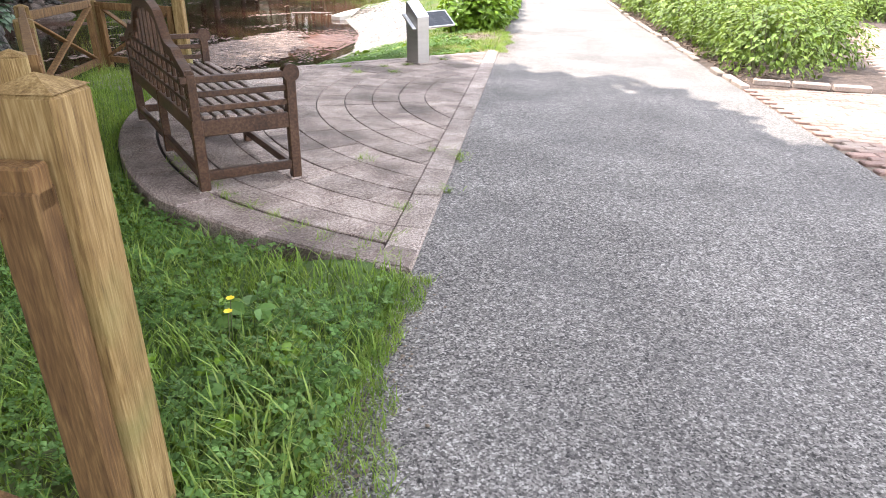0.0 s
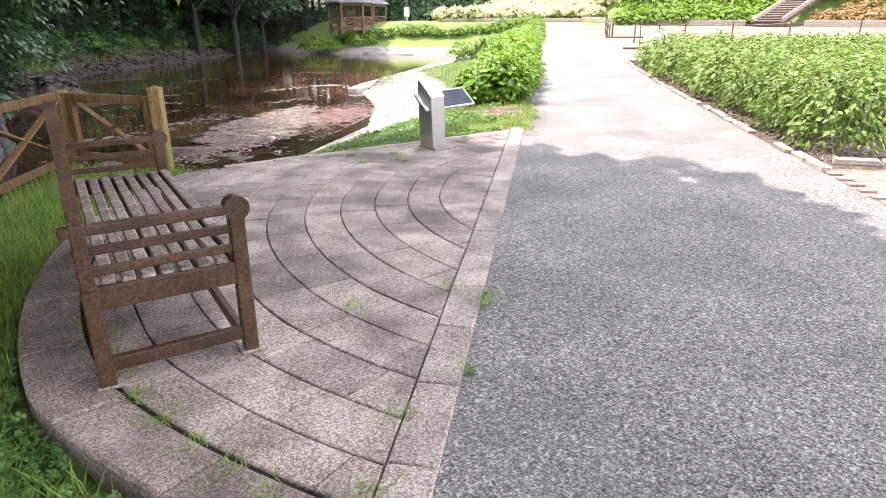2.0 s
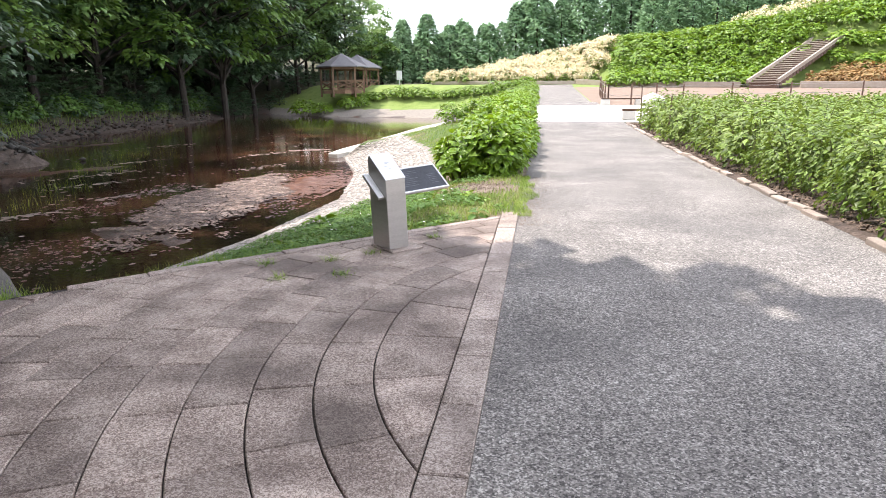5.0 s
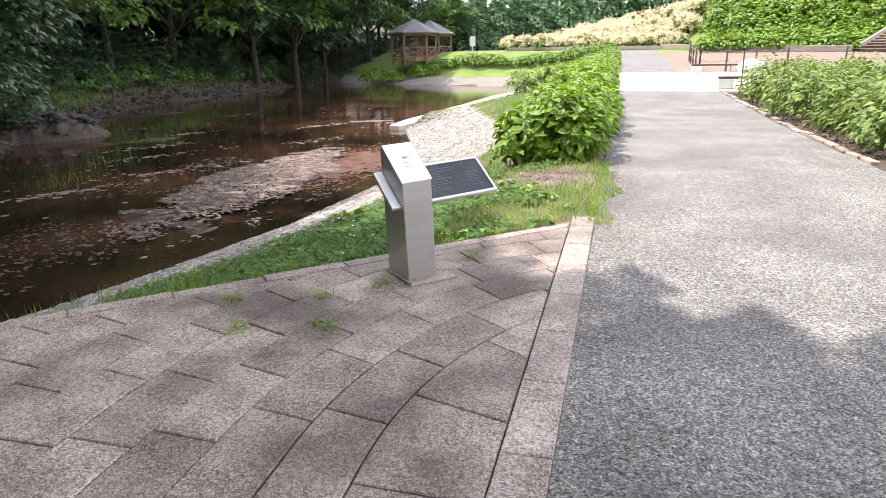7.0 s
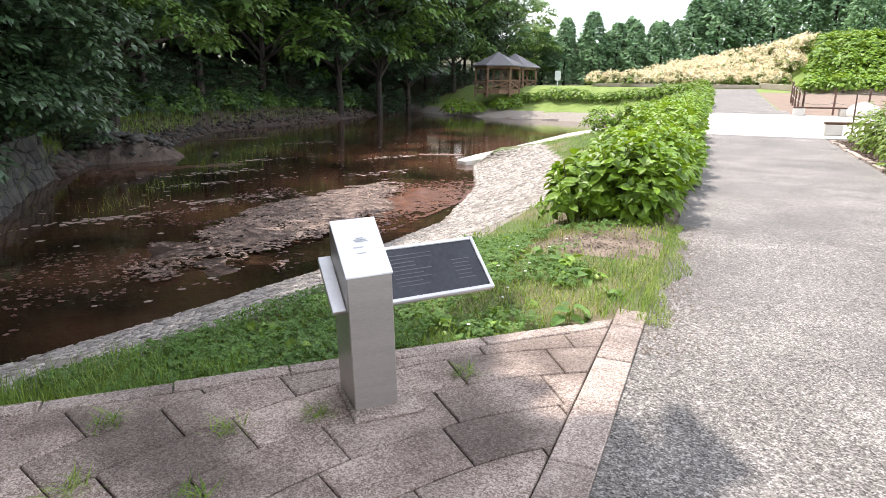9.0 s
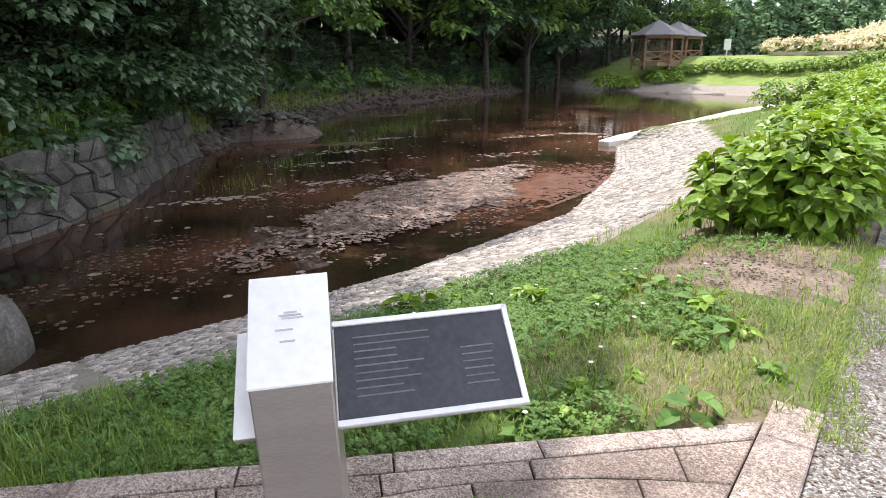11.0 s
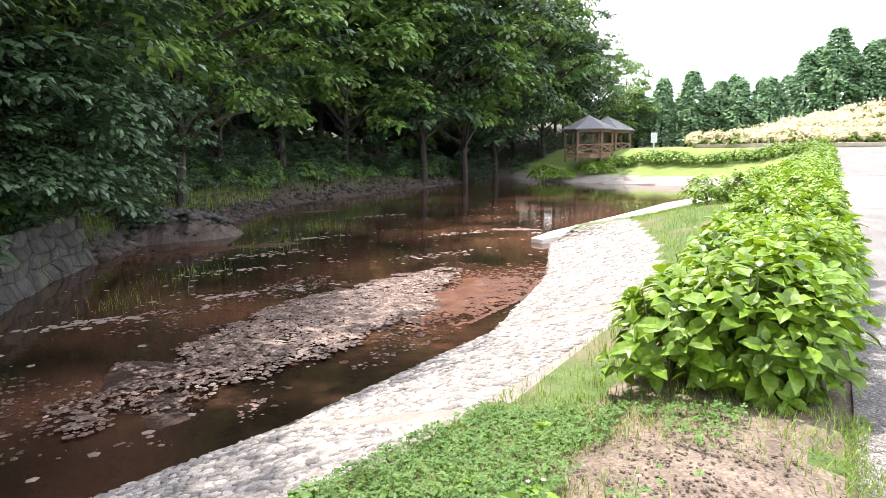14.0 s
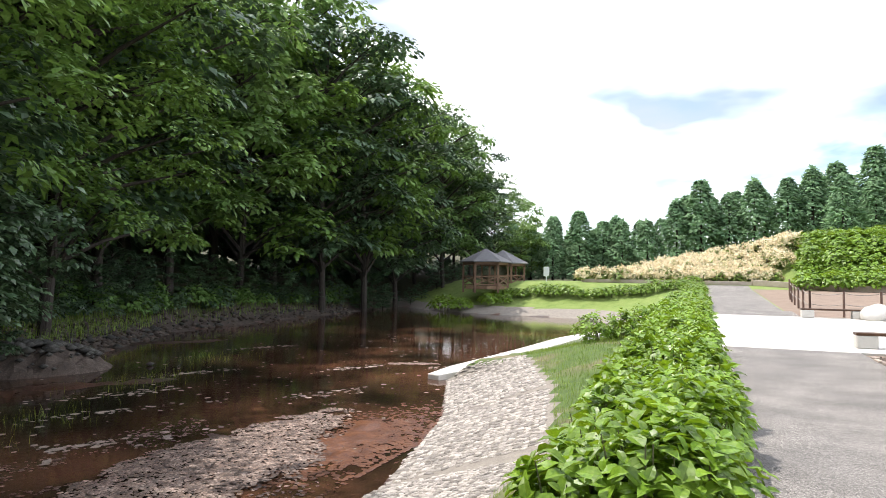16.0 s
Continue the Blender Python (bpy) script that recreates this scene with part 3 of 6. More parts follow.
# ---------------------------------------------------------------- mud, stones and walls of the pond
def mud_bank(name, cx, cy, sx, sy, turn, height, material, label, seed, res=0.14, rag=0.05):
    """A low uneven bar of mud that breaks the water."""
    n_u, n_v = int(2 * sx / res), int(2 * sy / res)
    u, v = np.meshgrid(np.linspace(-1, 1, n_u), np.linspace(-1, 1, n_v))
    c, s = math.cos(radians(turn)), math.sin(radians(turn))
    x, y = cx + c * u * sx - s * v * sy, cy + s * u * sx + c * v * sy
    lump = np.array([noise.fractal((a * 1.1, b * 1.1, seed), 1.0, 2.0, 5) for a, b in zip(x.ravel(), y.ravel())]).reshape(x.shape)
    fine = np.array([noise.noise((a * 6, b * 6, seed)) for a, b in zip(x.ravel(), y.ravel())]).reshape(x.shape)
    z = WATER_Z - 0.05 + height * (1 - (u ** 2 + v ** 2)) + rag * lump + 0.02 * fine
    z = np.where(u ** 2 + v ** 2 > 1.05, WATER_Z - 0.12, z)
    verts = np.stack([x, y, z], 2).reshape(-1, 3)
    i, j = np.meshgrid(np.arange(n_u - 1), np.arange(n_v - 1))
    a = (j * n_u + i).ravel()
    ob = mesh_object(name, verts, np.stack([a, a + 1, a + n_u + 1, a + n_u], 1), material, smooth=True)
    return tagged(ob, label, "mud bank")


mud_bank("mud_bank", -6.75, 14.6, 5.6, 1.55, 97, 0.054, M_MUD, "long bar of cracked reddish mud in the pond", 1.5)
mud_bank("silt_bank", -5.7, 18.2, 2.9, 1.25, 80, 0.05, M_RUST_MUD, "rust-orange silt at the pond edge", 6.5, 0.08, 0.07)
mud_bank("mud_bank", -9.2, 26.6, 1.4, 0.5, 30, 0.09, M_MUD_DRY, "pale driftwood and silt caught by the low wall", 2.5)
mud_bank("mud_bank", -14.3, 19.3, 2.4, 0.6, 55, 0.09, M_MUD, "wet brown mud flat below the far bank", 4.5)
mud_bank("mud_bank", -20.6, 27.0, 3.5, 0.8, 60, 0.08, M_MUD, "wet brown mud flat with weeds", 8.5)


def lumps(name, count, sample, size, material, label, category, squash=0.45, group=""):
    """Many small rounded lumps as one object."""
    ico_v = np.array([(0, 0, 1), (0.9, 0, 0.3), (0.28, 0.85, 0.3), (-0.73, 0.53, 0.3), (-0.73, -0.53, 0.3), (0.28, -0.85, 0.3), (0, 0, -0.4)])
    ico_f = [(0, 1, 2), (0, 2, 3), (0, 3, 4), (0, 4, 5), (0, 5, 1), (6, 2, 1), (6, 3, 2), (6, 4, 3), (6, 5, 4), (6, 1, 5)]
    p = np.array([sample() for _ in range(count)])
    a = rng.uniform(0, 6.28, count)
    fr = np.zeros((count, 3, 3))
    st = rng.uniform(0.6, 1.3, count)
    fr[:, 0, 0], fr[:, 1, 0], fr[:, 0, 1], fr[:, 1, 1], fr[:, 2, 2] = np.cos(a) * st, np.sin(a) * st, -np.sin(a), np.cos(a), squash
    v, f = scatter(ico_v, ico_f, p, fr, size * rng.uniform(0.4, 1.4, count) ** 1.5)
    ob = mesh_object(name, v, f, material, smooth=squash > 0.5)
    return tagged(ob, label, category, group, kind="stuff")


def on_bar():
    while True:
        u, v = rng.uniform(-1, 1, 2)
        c, s = math.cos(radians(97)), math.sin(radians(97))
        x, y = -6.75 + c * u * 5.5 - s * v * 1.5, 14.6 + s * u * 5.5 + c * v * 1.5
        if u * u + v * v + 0.3 * noise.noise((x * 0.6, y * 0.6, 2)) + 0.3 * noise.noise((x * 2.2, y * 2.2, 6)) < float(np.interp(y, [9, 13, 16], [0.4, 0.52, 0.7])) - 0.16 * abs(rng.normal()) and rng.random() < float(np.interp(y, [10, 15], [0.45, 1.0])):
            return x, y, WATER_Z + 0.0 + 0.06 * (1 - u * u - v * v)


def on_water():
    x, y = -16 + 11 * rng.random() + rng.normal() * 1.5, 10 + 26 * rng.random()
    return min(x, -5.6), y, WATER_Z + 0.001


def on_silt():
    x, y = -5.75 + rng.normal() * 0.55, 18.0 + rng.normal() * 1.25
    return min(x, -4.9), y, WATER_Z + 0.004


lumps("silt_crumbs", 3600, on_silt, 0.045, M_RUST_MUD, "rust-orange crumbs of silt in the shallows", "mud", 0.12)
lumps("mud_clods", 13000, on_bar, 0.031, M_MUD_DRY, "drying crumbs of pale cracked mud", "mud", 0.3)


def on_shallows():
    """Crumbs that thin out over the shallows round the bar."""
    while True:
        x, y = rng.uniform(-9.6, -4.9), rng.uniform(8.6, 20.5)
        if noise.noise((x * 0.5, y * 0.5, 7)) + 0.6 * noise.noise((x * 1.7, y * 1.7, 3)) > 0.12 + 0.25 * rng.random() and x < float(np.interp(y, [8, 10.4, 12.4, 16, 20], [-6.0, -5.4, -5.0, -4.8, -5.7])):
            return x, y, WATER_Z + 0.002


lumps("mud_clods", 1500, on_shallows, 0.027, M_MUD_WET, "scattered crumbs of mud breaking the shallow water", "mud", 0.34)

def streak():
    k = int(rng.integers(0, 9))
    x, y = [(-11.2, 17.5), (-9.3, 16.0), (-13.5, 22), (-8.6, 21), (-10.2, 25), (-7.6, 27), (-12.5, 19), (-9.8, 13.4), (-16, 28)][k]
    a = rng.normal() * 0.6
    return x + a * 0.55 + rng.normal() * 0.14, y + a * 1.1 + rng.normal() * 0.22, WATER_Z + 0.001


lumps("pond_scum", 620, streak, 0.06, M_SCUM, "pale streaks of scum and twigs on the water", "debris", 0.06)
lumps("pond_litter", 460, on_water, 0.05, M_SCUM, "scattered pale debris and floating scum", "debris", 0.08)
LEFT_SHORE = [Vector(p) for p in ((-13.9, 14.9), (-16.7, 18.5), (-20.0, 24.5), (-23.8, 31.0), (-27.0, 53.0))]


def on_left_bank(reach):
    """A place on the wooded bank, the near end favoured."""
    k = min(3, int(4 * rng.random() ** 1.5))
    p, q = LEFT_SHORE[k], LEFT_SHORE[k + 1]
    d = (q - p).normalized()
    s = p.lerp(q, rng.random()) + Vector((-d.y, d.x)) * reach * rng.random()
    return s.x, s.y, land_at(s.x, s.y) + 0.02


lumps("bank_rubble", 1500, lambda: on_left_bank(1.7), 0.15, M_EARTH, "loose dark stones and earth on the wooded bank", "rubble", 0.75)
lumps("bank_rubble", 420, lambda: on_left_bank(1.2), 0.16, M_WALL_STONE, "loose grey stones tumbled down the bank", "rubble", 0.75)


def earth_mound():
    """Slumped earth with tumbled stones at the end of the rubble wall."""
    bm = bmesh.new()
    bmesh.ops.create_grid(bm, x_segments=34, y_segments=24, size=1.0)
    for v in bm.verts:
        x, y = v.co.x * 2.3, v.co.y * 1.5
        k = max(0.0, 1 - (v.co.x ** 2 + v.co.y ** 2))
        v.co = Vector((x, y, 0.75 * k ** 0.8 + 0.3 * k ** 0.5 * noise.fractal((x * 1.6, y * 1.6, 4), 0.8, 2.0, 5)))
    ob = part("earth_mound", bm, M_EARTH, None)
    ob.matrix_world = pose(-17.6, 19.9, -1.06, 0, 0, 58)
    tagged(ob, "slumped mound of dark earth and roots on the bank", "mound")
    turn = ob.matrix_world.copy()

    def on_mound():
        u, v = rng.normal() * 0.4, rng.normal() * 0.4
        p = turn @ Vector((u * 2.3, v * 1.5, 0.75 * max(0.0, 1 - u * u - v * v) ** 0.8 + 0.06))
        return p.x, p.y, max(p.z, -0.98)

    lumps("bank_rubble", 260, on_mound, 0.15, M_WALL_STONE, "grey stones lying on the slumped earth", "rubble", 0.75)


earth_mound()


def shore_frame(px, py, qx, qy):
    d = Vector((qx - px, qy - py))
    return d.length, d.normalized(), Vector((d.y, -d.x)).normalized()


def stone_mesh(i):
    r = np.random.default_rng(100 + i)
    k = 5
    rad = r.uniform(0.75, 1.08, k)
    a = np.arange(k) * 2 * math.pi / k + r.uniform(-0.2, 0.2, k)
    ring0 = [(rad[j] * math.cos(a[j]), rad[j] * math.sin(a[j]), -0.5) for j in range(k)]
    ring1 = [(rad[j] * 0.97 * math.cos(a[j]), rad[j] * 0.97 * math.sin(a[j]), 0.1) for j in range(k)]
    ring2 = [(rad[j] * 0.7 * math.cos(a[j]), rad[j] * 0.7 * math.sin(a[j]), 0.3 + 0.08 * r.normal()) for j in range(k)]
    v = ring0 + ring1 + ring2 + [(0, 0, 0.36)]
    f = [(j, (j + 1) % k, k + (j + 1) % k, k + j) for j in range(k)]
    f += [(k + j, k + (j + 1) % k, 2 * k + (j + 1) % k, 2 * k + j) for j in range(k)]
    f += [(2 * k + j, 2 * k + (j + 1) % k, 3 * k) for j in range(k)]
    return v, f


STONE_SHAPES = [stone_mesh(i) for i in range(6)]


def pitched_bank():
    """Stones set in the sloping bank; those by the lawn stand singly, the rest are one mesh."""
    root = empty("stone_bank", Matrix(), "sloping bank of pale stones set in mortar", "stone bank")
    root["kind"] = "structure"
    meshes = []
    for v, f in STONE_SHAPES:
        me = bpy.data.meshes.new("stone")
        me.from_pydata(v, [], f)
        me.materials.append(M_STONE_ONE)
        me.shade_smooth()
        meshes.append(me)
    single, V, F, base = 0, [], [], 0
    shore = [p for p in POND if p[2] == "n"][:7] + [POND[7]]
    r = np.random.default_rng(31)
    for (ax, ay, _), (bx, by, _) in zip(shore, shore[1:]):
        length, along, out = shore_frame(ax, ay, bx, by)
        pitch, rise = (0.085, 0.066) if ay < 15 else (0.12, 0.1)
        grow = pitch / 0.1
        for i in range(int(length / pitch)):
            for j in range(int(2.15 / rise)):
                s, d = (i + 0.5 + 0.5 * (j % 2) + r.uniform(-0.25, 0.25)) * pitch, -0.05 + j * rise + r.uniform(-0.015, 0.015)
                x, y = ax + along.x * s + out.x * d, ay + along.y * s + out.y * d
                if y < 6.5 or in_plaza(x, y, 0.3):
                    continue
                z = land_at(x, y)
                q = Matrix.Translation((x, y, z + 0.005)) @ Vector((out.x * -0.31, out.y * -0.31, 1)).to_track_quat("Z", "Y").to_matrix().to_4x4() \
                    @ Matrix.Rotation(r.uniform(0, 6.28), 4, "Z") @ Matrix.Diagonal((0.07 * grow * r.uniform(0.75, 1.3), 0.046 * grow * r.uniform(0.8, 1.2), 0.03 * r.uniform(0.4, 1.4), 1))
                k = r.integers(0, 6)
                if 10.6 < y < 13.2 and j > 18 and single < 300:
                    ob = new("stone", meshes[k])
                    ob.matrix_world = q
                    ob.parent = root
                    single += 1
                else:
                    sv, sf = STONE_SHAPES[k]
                    V.append(np.asarray(sv) @ np.array(q.to_3x3()).T + np.array(q.translation))
                    F += [tuple(t + base for t in fc) for fc in sf]
                    base += len(sv)
    ob = mesh_object("stones", np.concatenate(V), F, M_STONE, root, smooth=True)
    ob["kind"] = "stuff"


pitched_bank()


def retaining_wall():
    """Rubble wall of the far bank: irregular flat-faced stones, each its own piece."""
    root = empty("retaining_wall", Matrix(), "mossy grey rubble retaining wall along the pond", "wall")
    root["kind"] = "structure"
    line = [Vector(p) for p in ((-8.9, 8.3), (-9.5, 10.3), (-10.65, 12.2), (-13.5, 14.7), (-14.9, 16.3))]
    run = [0.0]
    for p, q in zip(line, line[1:]):
        run.append(run[-1] + (q - p).length)
    r = random.Random(5)

    def face(s, up, out=0.0):
        s = min(max(s, 0.0), run[-1] - 1e-6)
        i = max(k for k in range(len(line) - 1) if run[k] <= s)
        p = line[i].lerp(line[i + 1], (s - run[i]) / (run[i + 1] - run[i]))
        d = (line[i + 1] - line[i]).normalized()
        back = Vector((-d.y, d.x))
        lean = 0.05 + 0.35 * (up + 1.3) / 1.36 - out
        return (p.x + back.x * lean, p.y + back.y * lean, up + out * 0.25)

    cols, rows = int(run[-1] / 0.36), 5
    spot = [[((i + 0.5 * (j % 2)) * run[-1] / cols + r.uniform(-0.15, 0.15), -1.22 + j * 0.262 + r.uniform(-0.1, 0.1) * (1 if 0 < j < rows else 0.4)) for i in range(cols + 1)] for j in range(rows + 1)]
    for j in range(rows):
        for i in range(cols):
            quad = [spot[j][i], spot[j][i + 1], spot[j + 1][min(cols, i + 1)], spot[j + 1][i]]
            mid = [(quad[0][0] + quad[1][0]) / 2 + r.uniform(-0.05, 0.05), min(quad[0][1], quad[1][1]) - 0.03]
            poly = [quad[0], (mid[0], mid[1] + 0.03), quad[1], quad[2], quad[3]]
            cx, cy = sum(p[0] for p in poly) / 5, sum(p[1] for p in poly) / 5
            bulge = r.uniform(0.05, 0.1)
            v = []
            for grow, out in ((0.95, -0.1), (0.95, bulge * 0.55), (0.74, bulge)):
                v += [face(cx + (p[0] - cx) * grow, cy + (p[1] - cy) * grow, out) for p in poly]
            v.append(face(cx, cy, bulge * 1.15))
            f = [(t * 5 + n, t * 5 + (n + 1) % 5, (t + 1) * 5 + (n + 1) % 5, (t + 1) * 5 + n) for t in (0, 1) for n in range(5)]
            f += [(10 + n, 10 + (n + 1) % 5, 15) for n in range(5)]
            mesh_object("stone", v, f, M_WALL_STONE, root)
    V, F = [], []
    for n, s in enumerate(np.linspace(0, run[-1], 40)):
        V += [face(s, -1.3, -0.01), face(s, 0.06, -0.01), face(s, 0.06, -0.5), face(s, -1.3, -0.5)]
        if n:
            k = 4 * n
            F += [(k - 4, k, k + 1, k - 3), (k - 3, k + 1, k + 2, k - 2), (k - 2, k + 2, k + 3, k - 1)]
    mesh_object("mortar", V, F, M_MUD, root)


def weir():
    """Low curved concrete wall that runs out into the pond."""
    pts = [(-7.3, 24.05, -0.86), (-7.0, 25.2, -0.8), (-6.45, 27.0, -0.68), (-5.9, 28.8, -0.55), (-5.2, 31.0, -0.36), (-4.4, 33.0, -0.25)]
    v, f = [], []
    for i, (x, y, z) in enumerate(pts):
        w = 0.38 if i else 0.2
        nx, ny = 0.95, -0.3
        v += [(x - nx * w, y - ny * w, z), (x + nx * w, y + ny * w, z), (x + nx * w, y + ny * w, z - 0.75), (x - nx * w, y - ny * w, z - 0.75)]
        if i:
            k = 4 * i
            f += [(k - 4, k - 3, k + 1, k), (k - 3, k - 2, k + 2, k + 1), (k - 1, k - 4, k, k + 3), (k - 2, k - 1, k + 3, k + 2)]
    f += [(0, 3, 2, 1), (20, 21, 22, 23)]
    ob = mesh_object("low_wall", v, f, M_CONCRETE)
    bev = ob.modifiers.new("edge", "BEVEL")
    bev.width, bev.segments = 0.03, 2
    tagged(ob, "low pale concrete wall running into the pond", "wall")


retaining_wall()
weir()


# ---------------------------------------------------------------- plaza
def clip(poly, n, d):
    """Keep the part of a polygon where n.p <= d."""
    out = []
    for p, q in zip(poly, poly[1:] + poly[:1]):
        a, b = n[0] * p[0] + n[1] * p[1] - d, n[0] * q[0] + n[1] * q[1] - d
        if a <= 0:
            out.append(p)
        if a * b < 0:
            s = a / (a - b)
            out.append((p[0] + s * (q[0] - p[0]), p[1] + s * (q[1] - p[1])))
    return out


def inset(poly, g):
    """The outline moved inwards by g along every edge."""
    turn = sum(p[0] * q[1] - q[0] * p[1] for p, q in zip(poly, poly[1:] + poly[:1]))
    pts = poly if turn > 0 else poly[::-1]
    pts = [p for p, q in zip(pts, pts[1:] + pts[:1]) if math.hypot(p[0] - q[0], p[1] - q[1]) > 0.004]
    out = []
    for o, p, q in zip(pts[-1:] + pts[:-1], pts, pts[1:] + pts[:1]):
        a, b = (Vector(p) - Vector(o)).normalized(), (Vector(q) - Vector(p)).normalized()
        na, nb = Vector((-a.y, a.x)), Vector((-b.y, b.x))
        s = na + nb
        out.append(tuple(Vector(p) + s * (g / max(0.35, 1 + na.dot(nb)))))
    return out


def slab(name, poly, z_top, thick, material, parent, gap=0.0032, bevel=0.005):
    """A stone slab from a plan outline, shrunk by a joint, with a worn arris."""
    rings = [inset(poly, gap), inset(poly, gap), inset(poly, gap + bevel)]
    k = len(rings[0])
    if k < 3:
        return None
    v = [(*p, z) for ring, z in zip(rings, (z_top - thick, z_top - bevel, z_top)) for p in ring]
    f = [(r * k + i, r * k + (i + 1) % k, (r + 1) * k + (i + 1) % k, (r + 1) * k + i) for r in (0, 1) for i in range(k)]
    f.append(tuple(range(2 * k, 3 * k)))
    return mesh_object(name, v, f, material, parent)


def area(poly):
    return abs(sum(p[0] * q[1] - q[0] * p[1] for p, q in zip(poly, poly[1:] + poly[:1]))) / 2


def swell(r, a):
    """The rim is not quite round: it draws in towards the kerb."""
    k = float(np.interp(math.degrees(a), [178, 203, 230, 245, 252], [0.995, 1.012, 1.016, 0.975, 0.96]))
    wide = float(np.interp(math.degrees(a), [90, 135, 180], [1.07, 1.07, 1.0]))
    return r * wide * (1 + (k - 1) * (r / PR) ** 3)


def arc_cell(r0, r1, a0, a1, steps=4):
    angles = [a0 + (a1 - a0) * i / steps for i in range(steps + 1)]
    inner = [(PC[0] + swell(r0, a) * math.cos(a), PC[1] + swell(r0, a) * math.sin(a)) for a in angles]
    outer = [(PC[0] + swell(r1, a) * math.cos(a), PC[1] + swell(r1, a) * math.sin(a)) for a in angles]
    return inner + outer[::-1]


def plaza():
    root = empty("plaza_paving", Matrix(), "fan of brown-grey stone pavers laid in arcs", "paving")
    root["kind"] = "structure"
    r = random.Random(4)
    bed = [(PC[0] + swell(PR - 0.02, a) * math.cos(a), PC[1] + swell(PR - 0.02, a) * math.sin(a)) for a in np.linspace(radians(90), radians(270), 60)]
    bed = clip(clip(bed, (1, 0), KERB_OUT - 0.01), FAR_N, FAR_N.dot(FAR_A) - 0.01)
    slab("joint_bed", bed, -0.016, 0.2, M_JOINT, root, 0.0, 0.0)
    cut = lambda poly, x: clip(clip(poly, (1, 0), x), FAR_N, FAR_N.dot(FAR_A) - 0.1)
    radii = [1.5, 1.93, 2.19, 2.45, 2.71, 2.97, 3.23, 3.49, 3.75, 4.01, 4.22]
    for n, (r0, r1) in enumerate(zip(radii, radii[1:])):
        step = 0.47 / ((r0 + r1) / 2)
        a = radians(90) - r.random() * step
        while a < radians(272):
            poly = cut(arc_cell(r0, r1, a, a + step), KERB_IN)
            if len(poly) > 2 and area(poly) > 0.0008:
                slab("paver", poly, r.uniform(-0.003, 0.002), 0.06, M_PAVER, root)
            a += step
    step = 0.62 / PR
    a = radians(90)
    while a < radians(272):
        poly = clip(clip(arc_cell(4.234, PR, a, a + step), (1, 0), KERB_IN + 0.0 if PC[1] + PR * math.sin(a) > 2.34 else KERB_OUT), FAR_N, FAR_N.dot(FAR_A) - 0.1)
        if len(poly) > 2 and area(poly) > 0.006:
            slab("edge_stone", poly, r.uniform(0.002, 0.008), 0.22, M_RIM, root, 0.003, 0.012)
        a += step
    way = (FAR_B - FAR_A).normalized()
    length, s = (FAR_B - FAR_A).length, 0.0
    while s < length - 0.1:
        p, q = FAR_A + way * s, FAR_A + way * min(s + 0.5, length)
        poly = clip([tuple(p - FAR_N * 0.1), tuple(q - FAR_N * 0.1), tuple(q), tuple(p)], (1, 0), KERB_IN)
        if len(poly) > 2 and area(poly) > 0.004:
            slab("edge_stone", poly, r.uniform(-0.004, 0.008), 0.15, M_KERB, root, 0.003, 0.006)
        s += 0.5
    y = 2.32
    while y < 9.65:
        top = min(y + 0.48, 9.8)
        slab("kerb_stone", [(KERB_IN + 0.002, y), (KERB_OUT, y), (KERB_OUT, top), (KERB_IN + 0.002, top)], r.uniform(0.0, 0.007), 0.15, M_KERB, root, 0.002, 0.005)
        y += 0.48


plaza()


def right_edging():
    """Loose row of edging bricks beside the bed, and the brick paving at its end."""
    root = empty("brick_edging", Matrix(), "crooked row of weathered edging bricks by the bed", "edging")
    root["kind"] = "structure"
    r = random.Random(11)
    me = bpy.data.meshes.new("brick")
    bm = bmesh.new()
    box(bm, (0, 0, 0), (0.1, 0.4, 0.07), bevel=0.012)
    bm.to_mesh(me)
    bm.free()
    me.materials.append(M_EDGE_BRICK)
    y = 7.75
    while y < 24.6:
        if r.random() > 0.06:
            ob = new("brick", me)
            ob.matrix_world = pose(2.56 + r.uniform(-0.03, 0.03), y, float(path_height(y)) - 0.004 + r.uniform(-0.008, 0.01), r.uniform(-2, 2), r.uniform(-5, 5), r.uniform(-3, 3))
            ob.parent = root
        y += 0.43 + r.uniform(0, 0.04)
    x = 2.95
    while x < 4.2:
        ob = new("brick", me)
        ob.matrix_world = pose(x, 7.85 - 0.12 * (x - 3) + r.uniform(-0.02, 0.02), 0.03, 0, r.uniform(-6, 6), 84 + r.uniform(-4, 4))
        ob.parent = root
        x += 0.43


right_edging()


